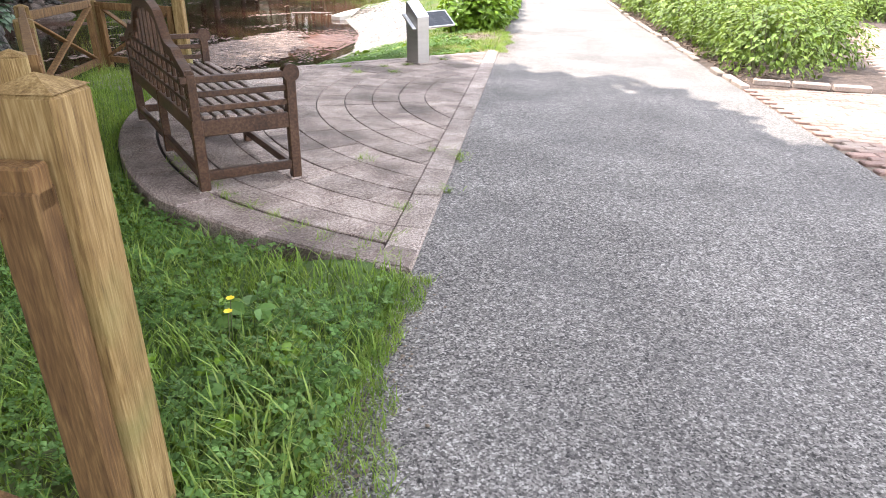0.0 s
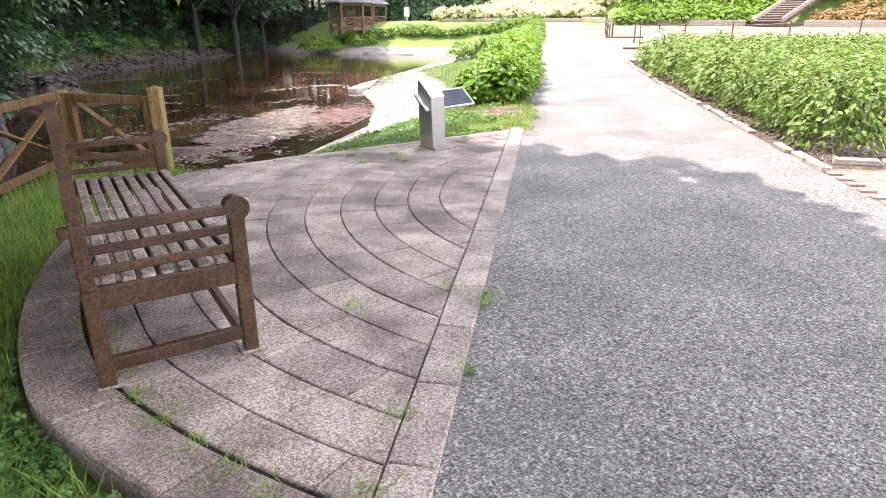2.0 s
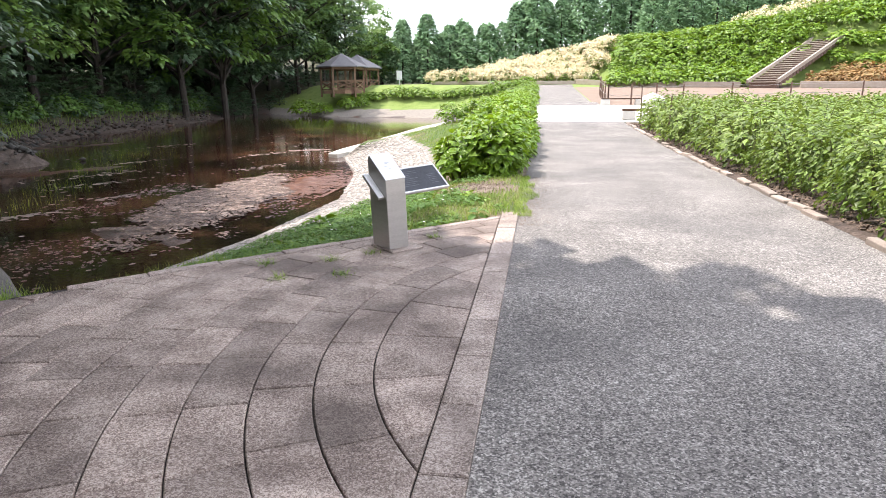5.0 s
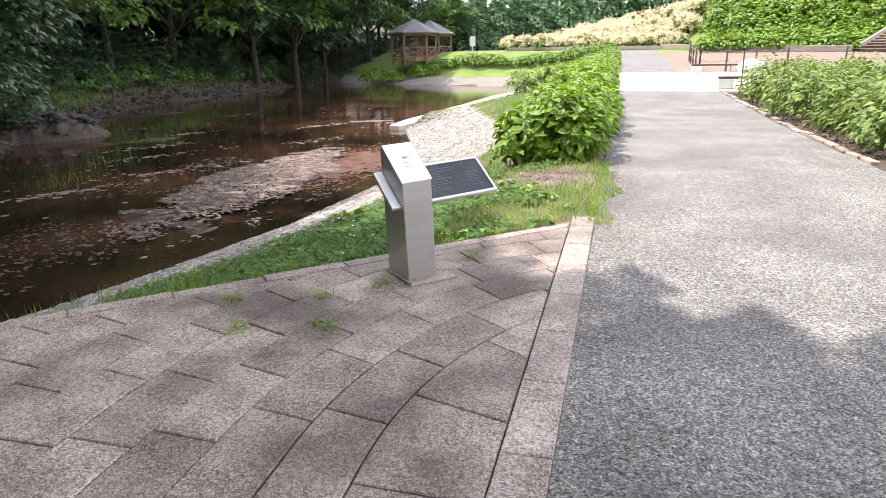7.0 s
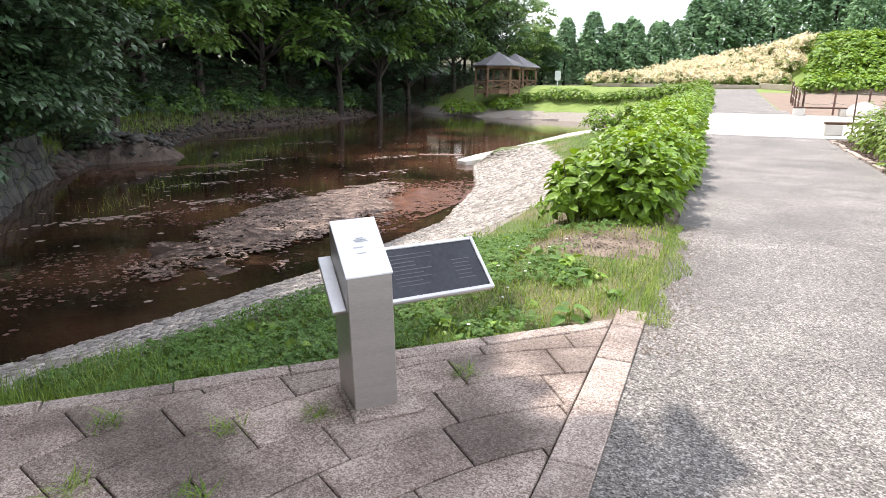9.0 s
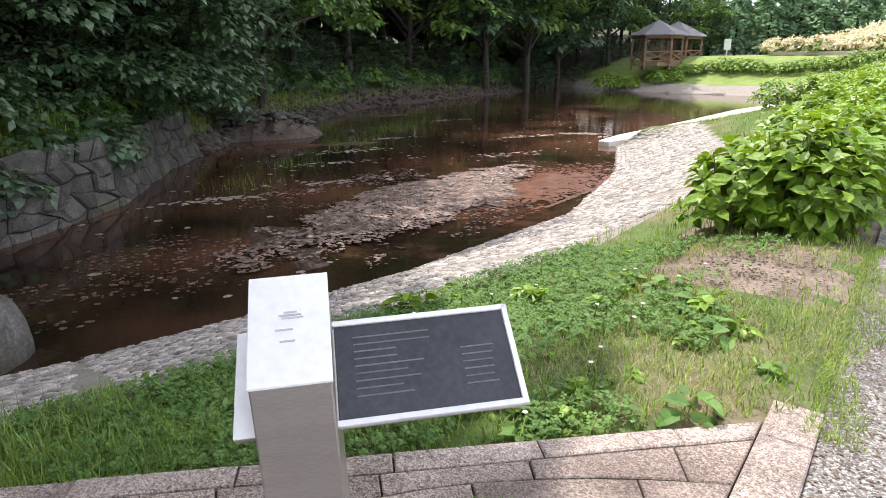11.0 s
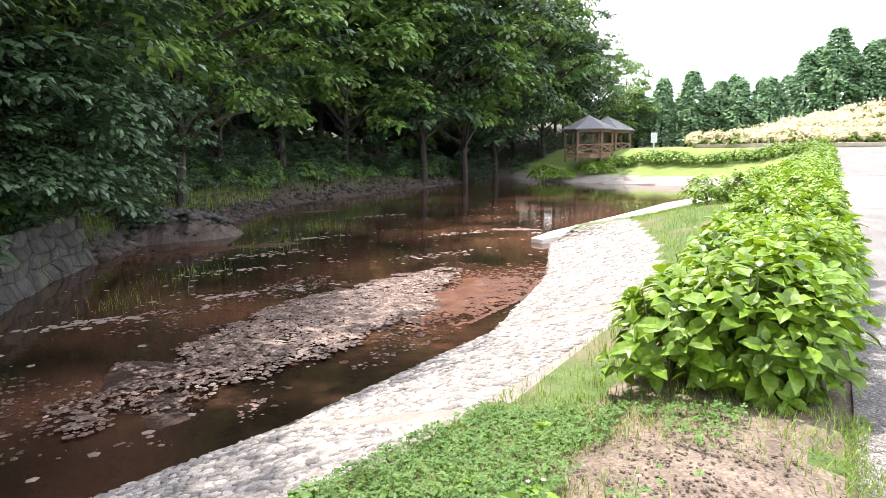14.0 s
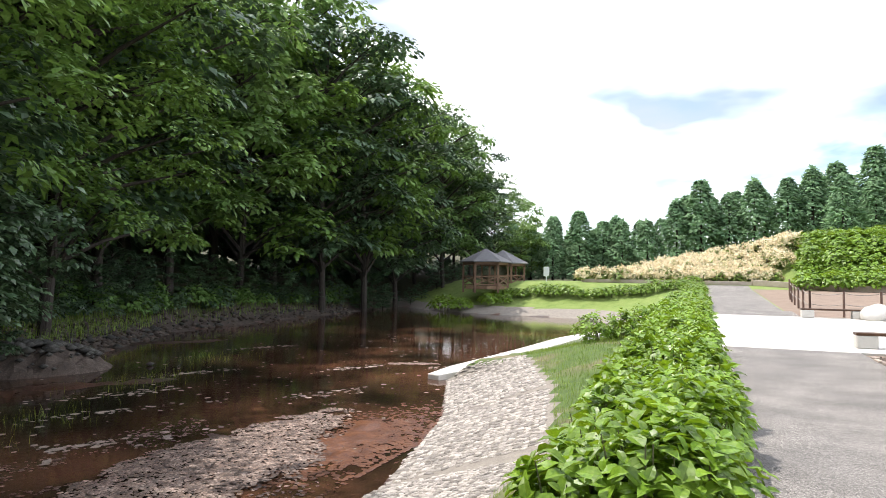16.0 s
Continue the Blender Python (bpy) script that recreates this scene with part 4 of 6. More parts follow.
def brick_paving():
    root = empty("brick_pavement", Matrix(), "pinkish brick paving with sandy joints", "paving")
    root["kind"] = "structure"
    mesh_object("sand_bed", [(2.53, -6, -0.02), (9, -6, -0.02), (9, 20, -0.02), (6.6, 14.5, -0.02), (4.6, 8.2, -0.02), (2.53, 7.7, -0.02)], [(0, 1, 2, 3, 4, 5)], M_SOIL, root)
    me = bpy.data.meshes.new("brick")
    bm = bmesh.new()
    box(bm, (0, 0, 0), (0.205, 0.1, 0.05), bevel=0.008)
    bm.to_mesh(me)
    bm.free()
    me.materials.append(M_BRICK)
    r = random.Random(3)
    count, centres = 0, []
    for j in range(150):
        y = 1.2 + j * 0.108
        for i in range(30):
            x = 2.64 + i * 0.214 + (0.107 if j % 2 else 0)
            if x < float(np.interp(y, [7.5, 7.7, 8.2, 14.5, 20], [2.5, 4.35, 4.6, 6.6, 9.0])):
                continue
            if y > 7.55 or y < 3.2 or x > 2.64 + (y - 2.6) * 0.33 or count >= 300:
                centres.append((x, y, -0.022 + r.uniform(-0.003, 0.003)))
                continue
            ob = new("brick", me)
            ob.matrix_world = pose(x, y, -0.022 + r.uniform(-0.003, 0.003), 0, 0, r.uniform(-1.5, 1.5))
            ob.parent = root
            count += 1
    bv = np.array([(x * a, y * a, z) for z, a in ((-0.025, 1.0), (0.017, 1.0), (0.025, 0.9)) for x, y in ((-0.1025, -0.05), (0.1025, -0.05), (0.1025, 0.05), (-0.1025, 0.05))])
    faces = [[b + k, b + (k + 1) % 4, b + 4 + (k + 1) % 4, b + 4 + k] for b in (0, 4) for k in range(4)] + [[8, 9, 10, 11]]
    V = np.concatenate([bv + np.array(c) for c in centres])
    F = [[k + n * len(bv) for k in f] for n in range(len(centres)) for f in faces]
    rest = mesh_object("bricks", V, F, M_BRICK_FIELD, root)
    rest["kind"] = "stuff"


brick_paving()

# ---------------------------------------------------------------- bench
def garden_bench():
    f = Vector((0.753, 0.659, 0)).normalized()
    l = Vector((-0.659, 0.753, 0)).normalized()
    m = Matrix((l, -f, Vector((0, 0, 1)))).transposed().to_4x4()
    m.translation = Vector((-1.33, 3.42, 0.0))
    root = empty("garden_bench", m, "brown wooden garden bench with a curved slatted back on the paving", "bench")
    L, D = 1.92, 0.55        # local: x along the bench, y from the front backwards, z up

    def piece(name, material=M_BENCH, label=""):
        bm = bmesh.new()
        return bm, lambda: part(name, bm, material, root, label)

    for x in (0, L):
        for y in (0.0, D):
            bm, done = piece("foot_plate", M_KERB, "small pale block under the leg")
            box(bm, (x + 0.02, y - 0.01, 0.006), (0.1, 0.11, 0.018), None, 0.004)
            done()
        bm, done = piece("front_leg")
        beam(bm, (x, 0.0, 0), (x, 0.0, 0.63), 0.055, 0.06, (0, 1, 0))
        done()
        bm, done = piece("back_leg")
        beam(bm, (x, D, 0), (x, D, 0.42), 0.055, 0.06, (0, 1, 0))
        beam(bm, (x, D, 0.4), (x, D, 0.66), 0.055, 0.05, (0, 1, 0))
        done()
        bm, done = piece("side_stretcher")
        beam(bm, (x, 0, 0.095), (x, D, 0.095), 0.04, 0.055)
        done()
        bm, done = piece("side_apron")
        beam(bm, (x, 0, 0.37), (x, D, 0.37), 0.045, 0.09)
        done()
        for z in (0.475, 0.555):
            bm, done = piece("arm_slat")
            beam(bm, (x, 0, z), (x, D + 0.03, z), 0.03, 0.032)
            done()
        bm, done = piece("armrest")
        beam(bm, (x, 0.0, 0.635), (x, D + 0.06, 0.635), 0.05, 0.035)
        done()
        bm, done = piece("arm_scroll", label="rounded scroll end of the armrest")
        made = bmesh.ops.create_cone(bm, cap_ends=True, segments=18, radius1=0.05, radius2=0.05, depth=0.056)["verts"]
        bmesh.ops.transform(bm, matrix=pose(x, -0.005, 0.64, 0, 90, 0), verts=made)
        done()
    x = L / 2
    bm, done = piece("middle_leg")
    beam(bm, (x, D, 0), (x, D, 0.42), 0.05, 0.05, (0, 1, 0))
    done()
    bm, done = piece("middle_leg")
    beam(bm, (x, 0.0, 0), (x, 0.0, 0.4), 0.05, 0.05, (0, 1, 0))
    done()
    for y, z, h, name in ((0.0, 0.37, 0.09, "front_rail"), (D, 0.37, 0.09, "back_rail"), (D, 0.095, 0.05, "back_stretcher"), (0.03, 0.095, 0.05, "front_stretcher"), (D * 0.5, 0.35, 0.05, "seat_bearer")):
        bm, done = piece(name)
        beam(bm, (0, y, z), (L, y, z), h, 0.035, (0, 1, 0))
        done()
    for i in range(8):
        bm, done = piece("seat_slat", M_SEAT, "weathered pale seat slat")
        y = 0.0 + i * 0.069
        beam(bm, (0.0, y, 0.425 - 0.012 * math.sin(i / 7 * math.pi)), (L, y, 0.425 - 0.012 * math.sin(i / 7 * math.pi)), 0.022, 0.05, (0, 1, 0), 0.006)
        done()

    def back_top(s):
        """Height of the scrolled top rail: low at the arms, stepped up to a raised middle."""
        q = abs(2 * s - 1)
        return float(np.interp(q, [0, 0.2, 0.36, 0.46, 0.52, 0.6, 0.74, 0.8, 0.93, 1], [0.96, 0.95, 0.91, 0.83, 0.77, 0.745, 0.74, 0.7, 0.665, 0.64]))

    lean = lambda z: D + 0.0 * z
    bm, done = piece("top_rail", label="scrolled top rail of the back")
    rows = []
    for s in np.linspace(0, 1, 57):
        h = (back_top(s - 0.01) + back_top(s) + back_top(s + 0.01)) / 3
        rows.append([bm.verts.new((s * L, lean(h) + dy, h + dz)) for dy, dz in ((-0.025, -0.03), (0.025, -0.03), (0.025, 0.03), (-0.025, 0.03))])
    for p, q in zip(rows, rows[1:]):
        for i in range(4):
            bm.faces.new((p[i], p[(i + 1) % 4], q[(i + 1) % 4], q[i]))
    bm.faces.new(rows[0])
    bm.faces.new(rows[-1][::-1])
    done()
    for z in (0.5, 0.585, 0.67):
        bm, done = piece("back_slat")
        beam(bm, (0, lean(z), z), (L, lean(z), z), 0.022, 0.04, (0, 1, 0))
        done()
    for s in np.linspace(0.06, 0.94, 13):
        bm, done = piece("back_spindle")
        beam(bm, (s * L, lean(0.42), 0.42), (s * L, lean(back_top(s)), back_top(s)), 0.03, 0.022, (0, 1, 0))
        done()
    return root


garden_bench()


# ---------------------------------------------------------------- fence by the pond
def fence_post(x, y, height, side, turn, label):
    z0 = land_at(x, y)
    bm = bmesh.new()
    box(bm, (0, 0, height / 2), (side, side, height), None, 0.008)
    h = side / 2
    base = [bm.verts.new((sx * h * 0.98, sy * h * 0.98, height)) for sx, sy in ((-1, -1), (1, -1), (1, 1), (-1, 1))]
    top = bm.verts.new((0, 0, height + side * 0.22))
    for i in range(4):
        bm.faces.new((base[i], base[(i + 1) % 4], top))
    ob = part("fence_post", bm, M_FENCE, None)
    ob.matrix_world = pose(x, y, z0 - 0.01, 0, 0, turn)
    return tagged(ob, label, "fence post", "pond fence")


def cross_panel(a, b, height, z0, material=M_FENCE):
    """A framed panel with crossed braces between two posts."""
    a, b = Vector((*a, 0)), Vector((*b, 0))
    along = (b - a).normalized()
    m = Matrix((along, Vector((0, 0, 1)).cross(along), Vector((0, 0, 1)))).transposed().to_4x4()
    m.translation = Vector((a.x, a.y, z0))
    L = (b - a).length
    root = empty("braced_fence", m, "weathered wooden fence bay with crossed braces", "fence", "pond fence")
    for name, p, q, w, d in (("top_rail", (0, 0, height), (L, 0, height), 0.05, 0.08), ("bottom_rail", (0, 0, 0.12), (L, 0, 0.12), 0.05, 0.07),
                             ("stile", (0.04, 0, 0.02), (0.04, 0, height), 0.08, 0.06), ("stile", (L - 0.04, 0, 0.02), (L - 0.04, 0, height), 0.08, 0.06),
                             ("brace", (0.06, -0.014, 0.15), (L - 0.06, -0.014, height - 0.03), 0.07, 0.022), ("brace", (L - 0.06, 0.014, 0.15), (0.06, 0.014, height - 0.03), 0.07, 0.022)):
        bm = bmesh.new()
        up = (0, 1, 0) if name in ("brace", "stile") else (0, 0, 1)
        beam(bm, p, q, w if name != "brace" else d, d if name != "brace" else w, up)
        part(name, bm, material, root)
    return root


fence_post(-0.781, 0.86, 1.085, 0.12, 7.5, "thick square wooden fence post with a pointed cap")
line = [(-2.08, 2.28), (-3.27, 3.8), (-4.54, 5.31)]
for (x, y), top in zip(line, (0.86, 0.82, 0.76)):
    fence_post(x, y, top - land_at(x, y), 0.12, 40, "square wooden fence post by the pond")
fence_post(-3.87, 6.82, 0.77 - land_at(-3.87, 6.82), 0.115, 12, "square yellowish wooden fence post at the end of the fence")
fence_post(-5.1, 7.05, 0.7 - land_at(-5.1, 7.05), 0.115, 30, "square wooden corner post of the fence")
cross_panel((-3.95, 6.83), (-5.02, 7.03), 0.72, -0.08, M_FENCE_DARK)
cross_panel((-4.59, 5.38), (-5.06, 6.96), 0.76, -0.1, M_FENCE_DARK)
cross_panel((-3.33, 3.87), (-4.48, 5.24), 0.82, -0.1, M_FENCE_DARK)
cross_panel((-2.06, 2.37), (-3.21, 3.73), 0.88, -0.08, M_FENCE_DARK)
cross_panel((-0.735, 0.77), (-2.32, 0.562), 1.037, -0.13, M_FENCE_DARK)


# ---------------------------------------------------------------- information stand
def information_stand():
    u = Vector((0.135, 0.142, 0)).normalized()
    v = Vector((-u.y, u.x, 0))
    m = Matrix((u, v, Vector((0, 0, 1)))).transposed().to_4x4()
    m.translation = Vector((-1.36, 8.06, 0.0))
    m = m @ pose(0, 0, 0, 0, -2.3, 0)          # the post leans a little
    root = empty("information_stand", m, "brushed steel post with a tilted dark lettered plate", "information stand")
    W, D, H0, H1 = 0.182, 0.25, 0.575, 0.75

    def prism(outline, x0, x1, material, name, parent=root, label="", bevel=0.004):
        bm = bmesh.new()
        a = [bm.verts.new((x0, y, z)) for y, z in outline]
        b = [bm.verts.new((x1, y, z)) for y, z in outline]
        bm.faces.new(a)
        bm.faces.new(b[::-1])
        for i in range(len(outline)):
            j = (i + 1) % len(outline)
            bm.faces.new((a[i], a[j], b[j], b[i]))
        bmesh.ops.bevel(bm, geom=list(bm.edges), offset=bevel, segments=1, affect="EDGES")
        return part(name, bm, material, parent, label)

    prism([(0, 0), (0, H0), (D - 0.03, H1), (D, H1 - 0.02), (D, 0)], 0, W, M_STEEL, "post")
    prism([(-0.004, H0 + 0.004), (D - 0.03, H1 + 0.006), (D - 0.03, H1 - 0.001), (-0.004, H0 - 0.003)], -0.003, W + 0.003, M_STEEL_PLATE, "cap_plate", label="pale blank steel cap plate", bevel=0.001)
    slope = Matrix.Translation((0, -0.004, H0 + 0.0045)) @ pose(0, 0, 0, math.degrees(math.atan2(H1 - H0, D - 0.03)), 0, 0)
    for y, x0, x1 in ((0.105, 0.07, 0.105), (0.135, 0.06, 0.1), (0.165, 0.075, 0.125), (0.172, 0.068, 0.12), (0.18, 0.08, 0.11)):
        bm = bmesh.new()
        box(bm, ((x0 + x1) / 2, y, 0.0022), (x1 - x0, 0.004, 0.0012), slope, 0)
        part("faded_print", bm, M_FADE, root)
    p0, p1 = Vector((0, 0.03, 0.435)), Vector((0, 0.25, 0.60))
    tilt = math.degrees(math.atan2(p1.z - p0.z, p1.y - p0.y))
    board = Matrix.Translation((0, p0.y, p0.z)) @ pose(0, 0, 0, tilt, 0, 0)
    BH = (p1 - p0).length

    def flat(name, x0, x1, y0, y1, z0, z1, material, parent=root, label="", bevel=0.002):
        bm = bmesh.new()
        box(bm, ((x0 + x1) / 2, (y0 + y1) / 2, (z0 + z1) / 2), (x1 - x0, y1 - y0, z1 - z0), board, bevel)
        return part(name, bm, material, parent, label)

    flat("plate_back", -0.055, W + 0.46, 0, BH, -0.02, 0.0, M_STEEL)
    flat("plate_wing", -0.055, -0.003, 0.0, BH, 0.001, 0.006, M_STEEL_PLATE, label="bare steel wing of the plate")
    face = flat("sign_face", W + 0.004, W + 0.45, 0.01, BH - 0.01, 0.001, 0.006, M_PLATE, label="dark grey plate with faint lines of text")
    for x0, x1, y0, y1 in ((W, W + 0.46, -0.004, 0.012), (W, W + 0.46, BH - 0.012, BH + 0.004), (W + 0.446, W + 0.462, -0.004, BH + 0.004)):
        flat("frame_strip", x0, x1, y0, y1, -0.004, 0.012, M_STEEL_PLATE)
    r = random.Random(2)
    for i in range(9):
        y = BH - 0.05 - i * 0.02
        flat("text_line", W + 0.05, W + 0.05 + r.uniform(0.1, 0.2), y, y + 0.004, 0.0065, 0.0072, M_INK, face, bevel=0)
        if 2 < i < 9:
            flat("text_line", W + 0.32, W + 0.32 + r.uniform(0.06, 0.09), y, y + 0.004, 0.0065, 0.0072, M_INK, face, bevel=0)
    return root


information_stand()
bm = bmesh.new()
box(bm, (0, 0, 0), (0.3, 0.34, 0.02), None, 0.008)
pad = part("footing", bm, M_KERB, None)
pad.matrix_world = pose(-1.36 + 0.02, 8.06 + 0.16, 0.006, 0, 0, 46)
tagged(pad, "small rough mortar footing under the stand", "footing")


# ---------------------------------------------------------------- plank benches, boulder and rope fence on the crossing
def plank_bench(x0, x1, y, label):
    z = float(path_height(y)) - 0.01
    root = empty("plank_bench", pose(x0, y, z), label, "bench", "plank benches")
    for x in (0.22, x1 - x0 - 0.22):
        bm = bmesh.new()
        box(bm, (x, 0, 0.15), (0.44, 0.4, 0.3), None, 0.02)
        part("stone_block", bm, M_CONCRETE, root)
    for k in (-1, 1):
        bm = bmesh.new()
        box(bm, ((x1 - x0) / 2, 0.1 * k, 0.335), (x1 - x0, 0.185, 0.07), None, 0.012)
        part("seat_plank", bm, M_BENCH, root)
    return root


plank_bench(2.62, 4.6, 26.4, "low dark plank bench on pale stone blocks")
plank_bench(2.85, 5.0, 37.2, "low dark plank bench on pale stone blocks by a boulder")


def boulder(x, y, sx, sy, sz, label, material=M_CONCRETE, seed=1):
    bm = bmesh.new()
    bmesh.ops.create_icosphere(bm, subdivisions=3, radius=1)
    for v in bm.verts:
        k = 1 + 0.16 * noise.noise(v.co * 1.4 + Vector((seed, 0, 0))) + 0.05 * noise.noise(v.co * 4 + Vector((0, seed, 0)))
        v.co = Vector((v.co.x * sx, v.co.y * sy, max(v.co.z, -0.5) * sz)) * k
    ob = part("boulder", bm, material, None, smooth=True)
    ob.matrix_world = pose(x, y, max(float(path_height(y)) if x > -1 else -9.0, land_at(x, y)) + sz * 0.4)
    return tagged(ob, label, "boulder")


boulder(5.35, 36.8, 0.62, 0.5, 0.42, "rounded pale boulder beside the plank bench")
boulder(-6.02, 8.62, 0.5, 0.42, 0.46, "weathered grey boulder at the pond edge", M_BOULDER, 3)


def rope_fence(points, height):
    posts = []
    for x, y in points:
        z = float(path_height(y)) + float(hill_height(np.array([x]), np.array([y]))[0]) - 0.03
        bm = bmesh.new()
        tube(bm, [(0, 0, 0), (0, 0, height)], [0.045, 0.042], 8)
        ob = part("rope_post", bm, M_RUST, None)
        ob.matrix_world = pose(x, y, z)
        tagged(ob, "thin rusty brown post of a rope fence", "fence post", "rope fence")
        posts.append(Vector((x, y, z)))
    for a, b in zip(posts, posts[1:]):
        for h in (0.92, 0.5):
            bm = bmesh.new()
            pts = [a.lerp(b, s) + Vector((0, 0, height * h - 0.08 * math.sin(s * math.pi))) for s in np.linspace(0, 1, 6)]
            tube(bm, pts, [0.013] * 6, 5)
            tagged(part("fence_rope", bm, M_ROPE, None), "slack grey rope between fence posts", "rope", "rope fence")


rope_fence([(3.3, 38.2), (3.32, 40.2), (3.38, 42.2), (3.48, 44.4), (3.6, 46.6), (3.8, 49), (4.0, 51), (4.2, 53)], 1.05)
rope_fence([(3.3, 38.2), (4.5, 38.25), (5.8, 38.4), (7.2, 38.6), (9.8, 39.2), (13.0, 40.0), (17.0, 41.0)], 1.05)


def terrace_wall(x0, y0, x1, y1, h):
    bm = bmesh.new()
    za, zb = land_at(x0, y0), land_at(x1, y1)
    beam(bm, (x0, y0, za + h / 2), (x1, y1, zb + h / 2), 0.3, h, (0, 0, 1), 0.02)
    tagged(part("terrace_wall", bm, M_STEP, None), "low grey terrace wall at the foot of the slope", "wall")


terrace_wall(3.0, 64.6, 8.0, 59.8, 0.45)
terrace_wall(8.05, 59.8, 15.5, 57.5, 0.45)
terrace_wall(-11.0, 65.8, 2.9, 64.7, 0.3)
terrace_wall(19.4, 56.0, 40.0, 52.0, 0.5)


def hill_stairs():
    root = empty("hill_stairs", Matrix(), "long flight of pale timber-edged steps climbing the slope", "stairs")
    a, b = Vector((16.6, 56.0, 1.65)), Vector((29.5, 71.5, 7.7))
    n = 34
    way = Vector((b.x - a.x, b.y - a.y, 0)).normalized()
    side = Vector((way.y, -way.x, 0))
    for i in range(n):
        p = a.lerp(b, i / (n - 1))
        bm = bmesh.new()
        m = Matrix((side, way, Vector((0, 0, 1)))).transposed().to_4x4()
        m.translation = p
        box(bm, (0, 0.33, -0.02), (2.1, 0.5, 0.07), m, 0.012)
        part("tread", bm, M_STEP, root)
        bm = bmesh.new()
        box(bm, (0, 0.45, -0.26), (2.05, 0.52, 0.4), m, 0.01)
        part("riser", bm, M_RUST, root)
    for k in (-1.13, 1.13):
        bm = bmesh.new()
        beam(bm, a + side * k + Vector((0, 0, 0.02)), b + side * k + Vector((0, 0, 0.02)), 0.16, 0.3)
        part("stringer", bm, M_STEP, root)


hill_stairs()


# ---------------------------------------------------------------- gazebo
def gazebo(x, y, z, r, eave, rise, label, turn=22.5):
    root = empty("gazebo", pose(x, y, z, 0, 0, turn), label, "gazebo", "gazebos")
    corner = lambda k, q: Vector((q * math.cos(k * math.pi / 3), q * math.sin(k * math.pi / 3), 0))
    for k in range(6):
        a, b = corner(k, r), corner(k + 1, r)
        bm = bmesh.new()
        top = Vector((0, 0, eave + rise))
        va = [bm.verts.new(p) for p in (a + Vector((0, 0, eave)), b + Vector((0, 0, eave)), top, a + Vector((0, 0, eave - 0.1)), b + Vector((0, 0, eave - 0.1)), top - Vector((0, 0, 0.14)))]
        for f in ((0, 1, 2), (5, 4, 3), (0, 3, 4, 1), (1, 4, 5, 2), (2, 5, 3, 0)):
            bm.faces.new([va[i] for i in f])
        part("roof_panel", bm, M_ROOF, root, "grey shingled roof panel")
        bm = bmesh.new()
        beam(bm, corner(k, r * 0.84) + Vector((0, 0, -0.6)), corner(k, r * 0.84) + Vector((0, 0, eave - 0.02)), 0.17, 0.17, (0, 1, 0))
        part("post", bm, M_TIMBER, root)
        bm = bmesh.new()
        beam(bm, corner(k, r * 0.84) + Vector((0, 0, eave - 0.2)), corner(k + 1, r * 0.84) + Vector((0, 0, eave - 0.2)), 0.12, 0.2)
        part("eave_beam", bm, M_TIMBER, root)
        if k != 1:
            p, q = corner(k, r * 0.84), corner(k + 1, r * 0.84)
            for name, s, t in (("rail", (p, 0.85), (q, 0.85)), ("rail", (p, 0.12), (q, 0.12)), ("brace", (p, 0.15), (q, 0.82)), ("brace", (p, 0.82), (q, 0.15))):
                bm = bmesh.new()
                beam(bm, s[0] + Vector((0, 0, s[1])), t[0] + Vector((0, 0, t[1])), 0.07, 0.09)
                part(name, bm, M_TIMBER, root)
    bm = bmesh.new()
    made = bmesh.ops.create_cone(bm, cap_ends=True, segments=6, radius1=r * 0.88, radius2=r * 0.88, depth=0.3)["verts"]
    bmesh.ops.translate(bm, vec=(0, 0, -0.13), verts=made)
    part("floor", bm, M_TIMBER, root)
    for k in (3, 4):
        p, q = corner(k, r * 0.7), corner(k + 1, r * 0.7)
        bm = bmesh.new()
        beam(bm, p + Vector((0, 0, 0.43)), q + Vector((0, 0, 0.43)), 0.35, 0.06)
        part("seat", bm, M_TIMBER, root)


gazebo(-19.0, 62.0, 1.25, 2.4, 2.2, 1.2, "six-sided timber gazebo with a grey shingled roof")
gazebo(-19.0, 67.2, 1.4, 2.5, 2.1, 1.3, "six-sided timber gazebo standing behind another", 10)

bm = bmesh.new()
box(bm, (0, 0, 1.35), (0.55, 0.06, 0.9), None, 0.01)
box(bm, (0, 0, 0.45), (0.1, 0.05, 0.95), None, 0.01)
panel = part("notice_board", bm, M_WHITE, None)
panel.matrix_world = pose(-14.6, 67.0, 1.35)
tagged(panel, "small white notice board on a post", "sign")

# ---------------------------------------------------------------- shrubs
def bush_mesh(seed, radius, height, leaves, leaf, template=(LEAF_V, LEAF_F), up=0.7, droop=0.25, low=-0.15):
    """Leaves in whorls over a dome, tips outwards and down."""
    r = np.random.default_rng(seed)
    az = r.uniform(0, 2 * math.pi, leaves)
    el = np.arcsin(r.uniform(low, 1, leaves))
    shell = r.uniform(0.55, 1.02, leaves) ** 0.6
    lump = 1 + 0.16 * np.sin(3 * az + seed) * np.cos(el * 3 + seed * 2)
    d = np.stack([np.cos(el) * np.cos(az), np.cos(el) * np.sin(az), np.sin(el)], 1)
    p = d * np.array([radius, radius, height * 0.62]) * (shell * lump)[:, None] + np.array([0, 0, height * 0.38])
    n = d * 0.55 + np.array([0, 0, up]) + 0.3 * r.normal(size=d.shape)
    toward = d * 1.0 + np.array([0, 0, -droop]) + 0.45 * r.normal(size=d.shape)
    return scatter(*template, p, frames_from(n, toward=toward), leaf * r.uniform(0.6, 1.2, leaves))


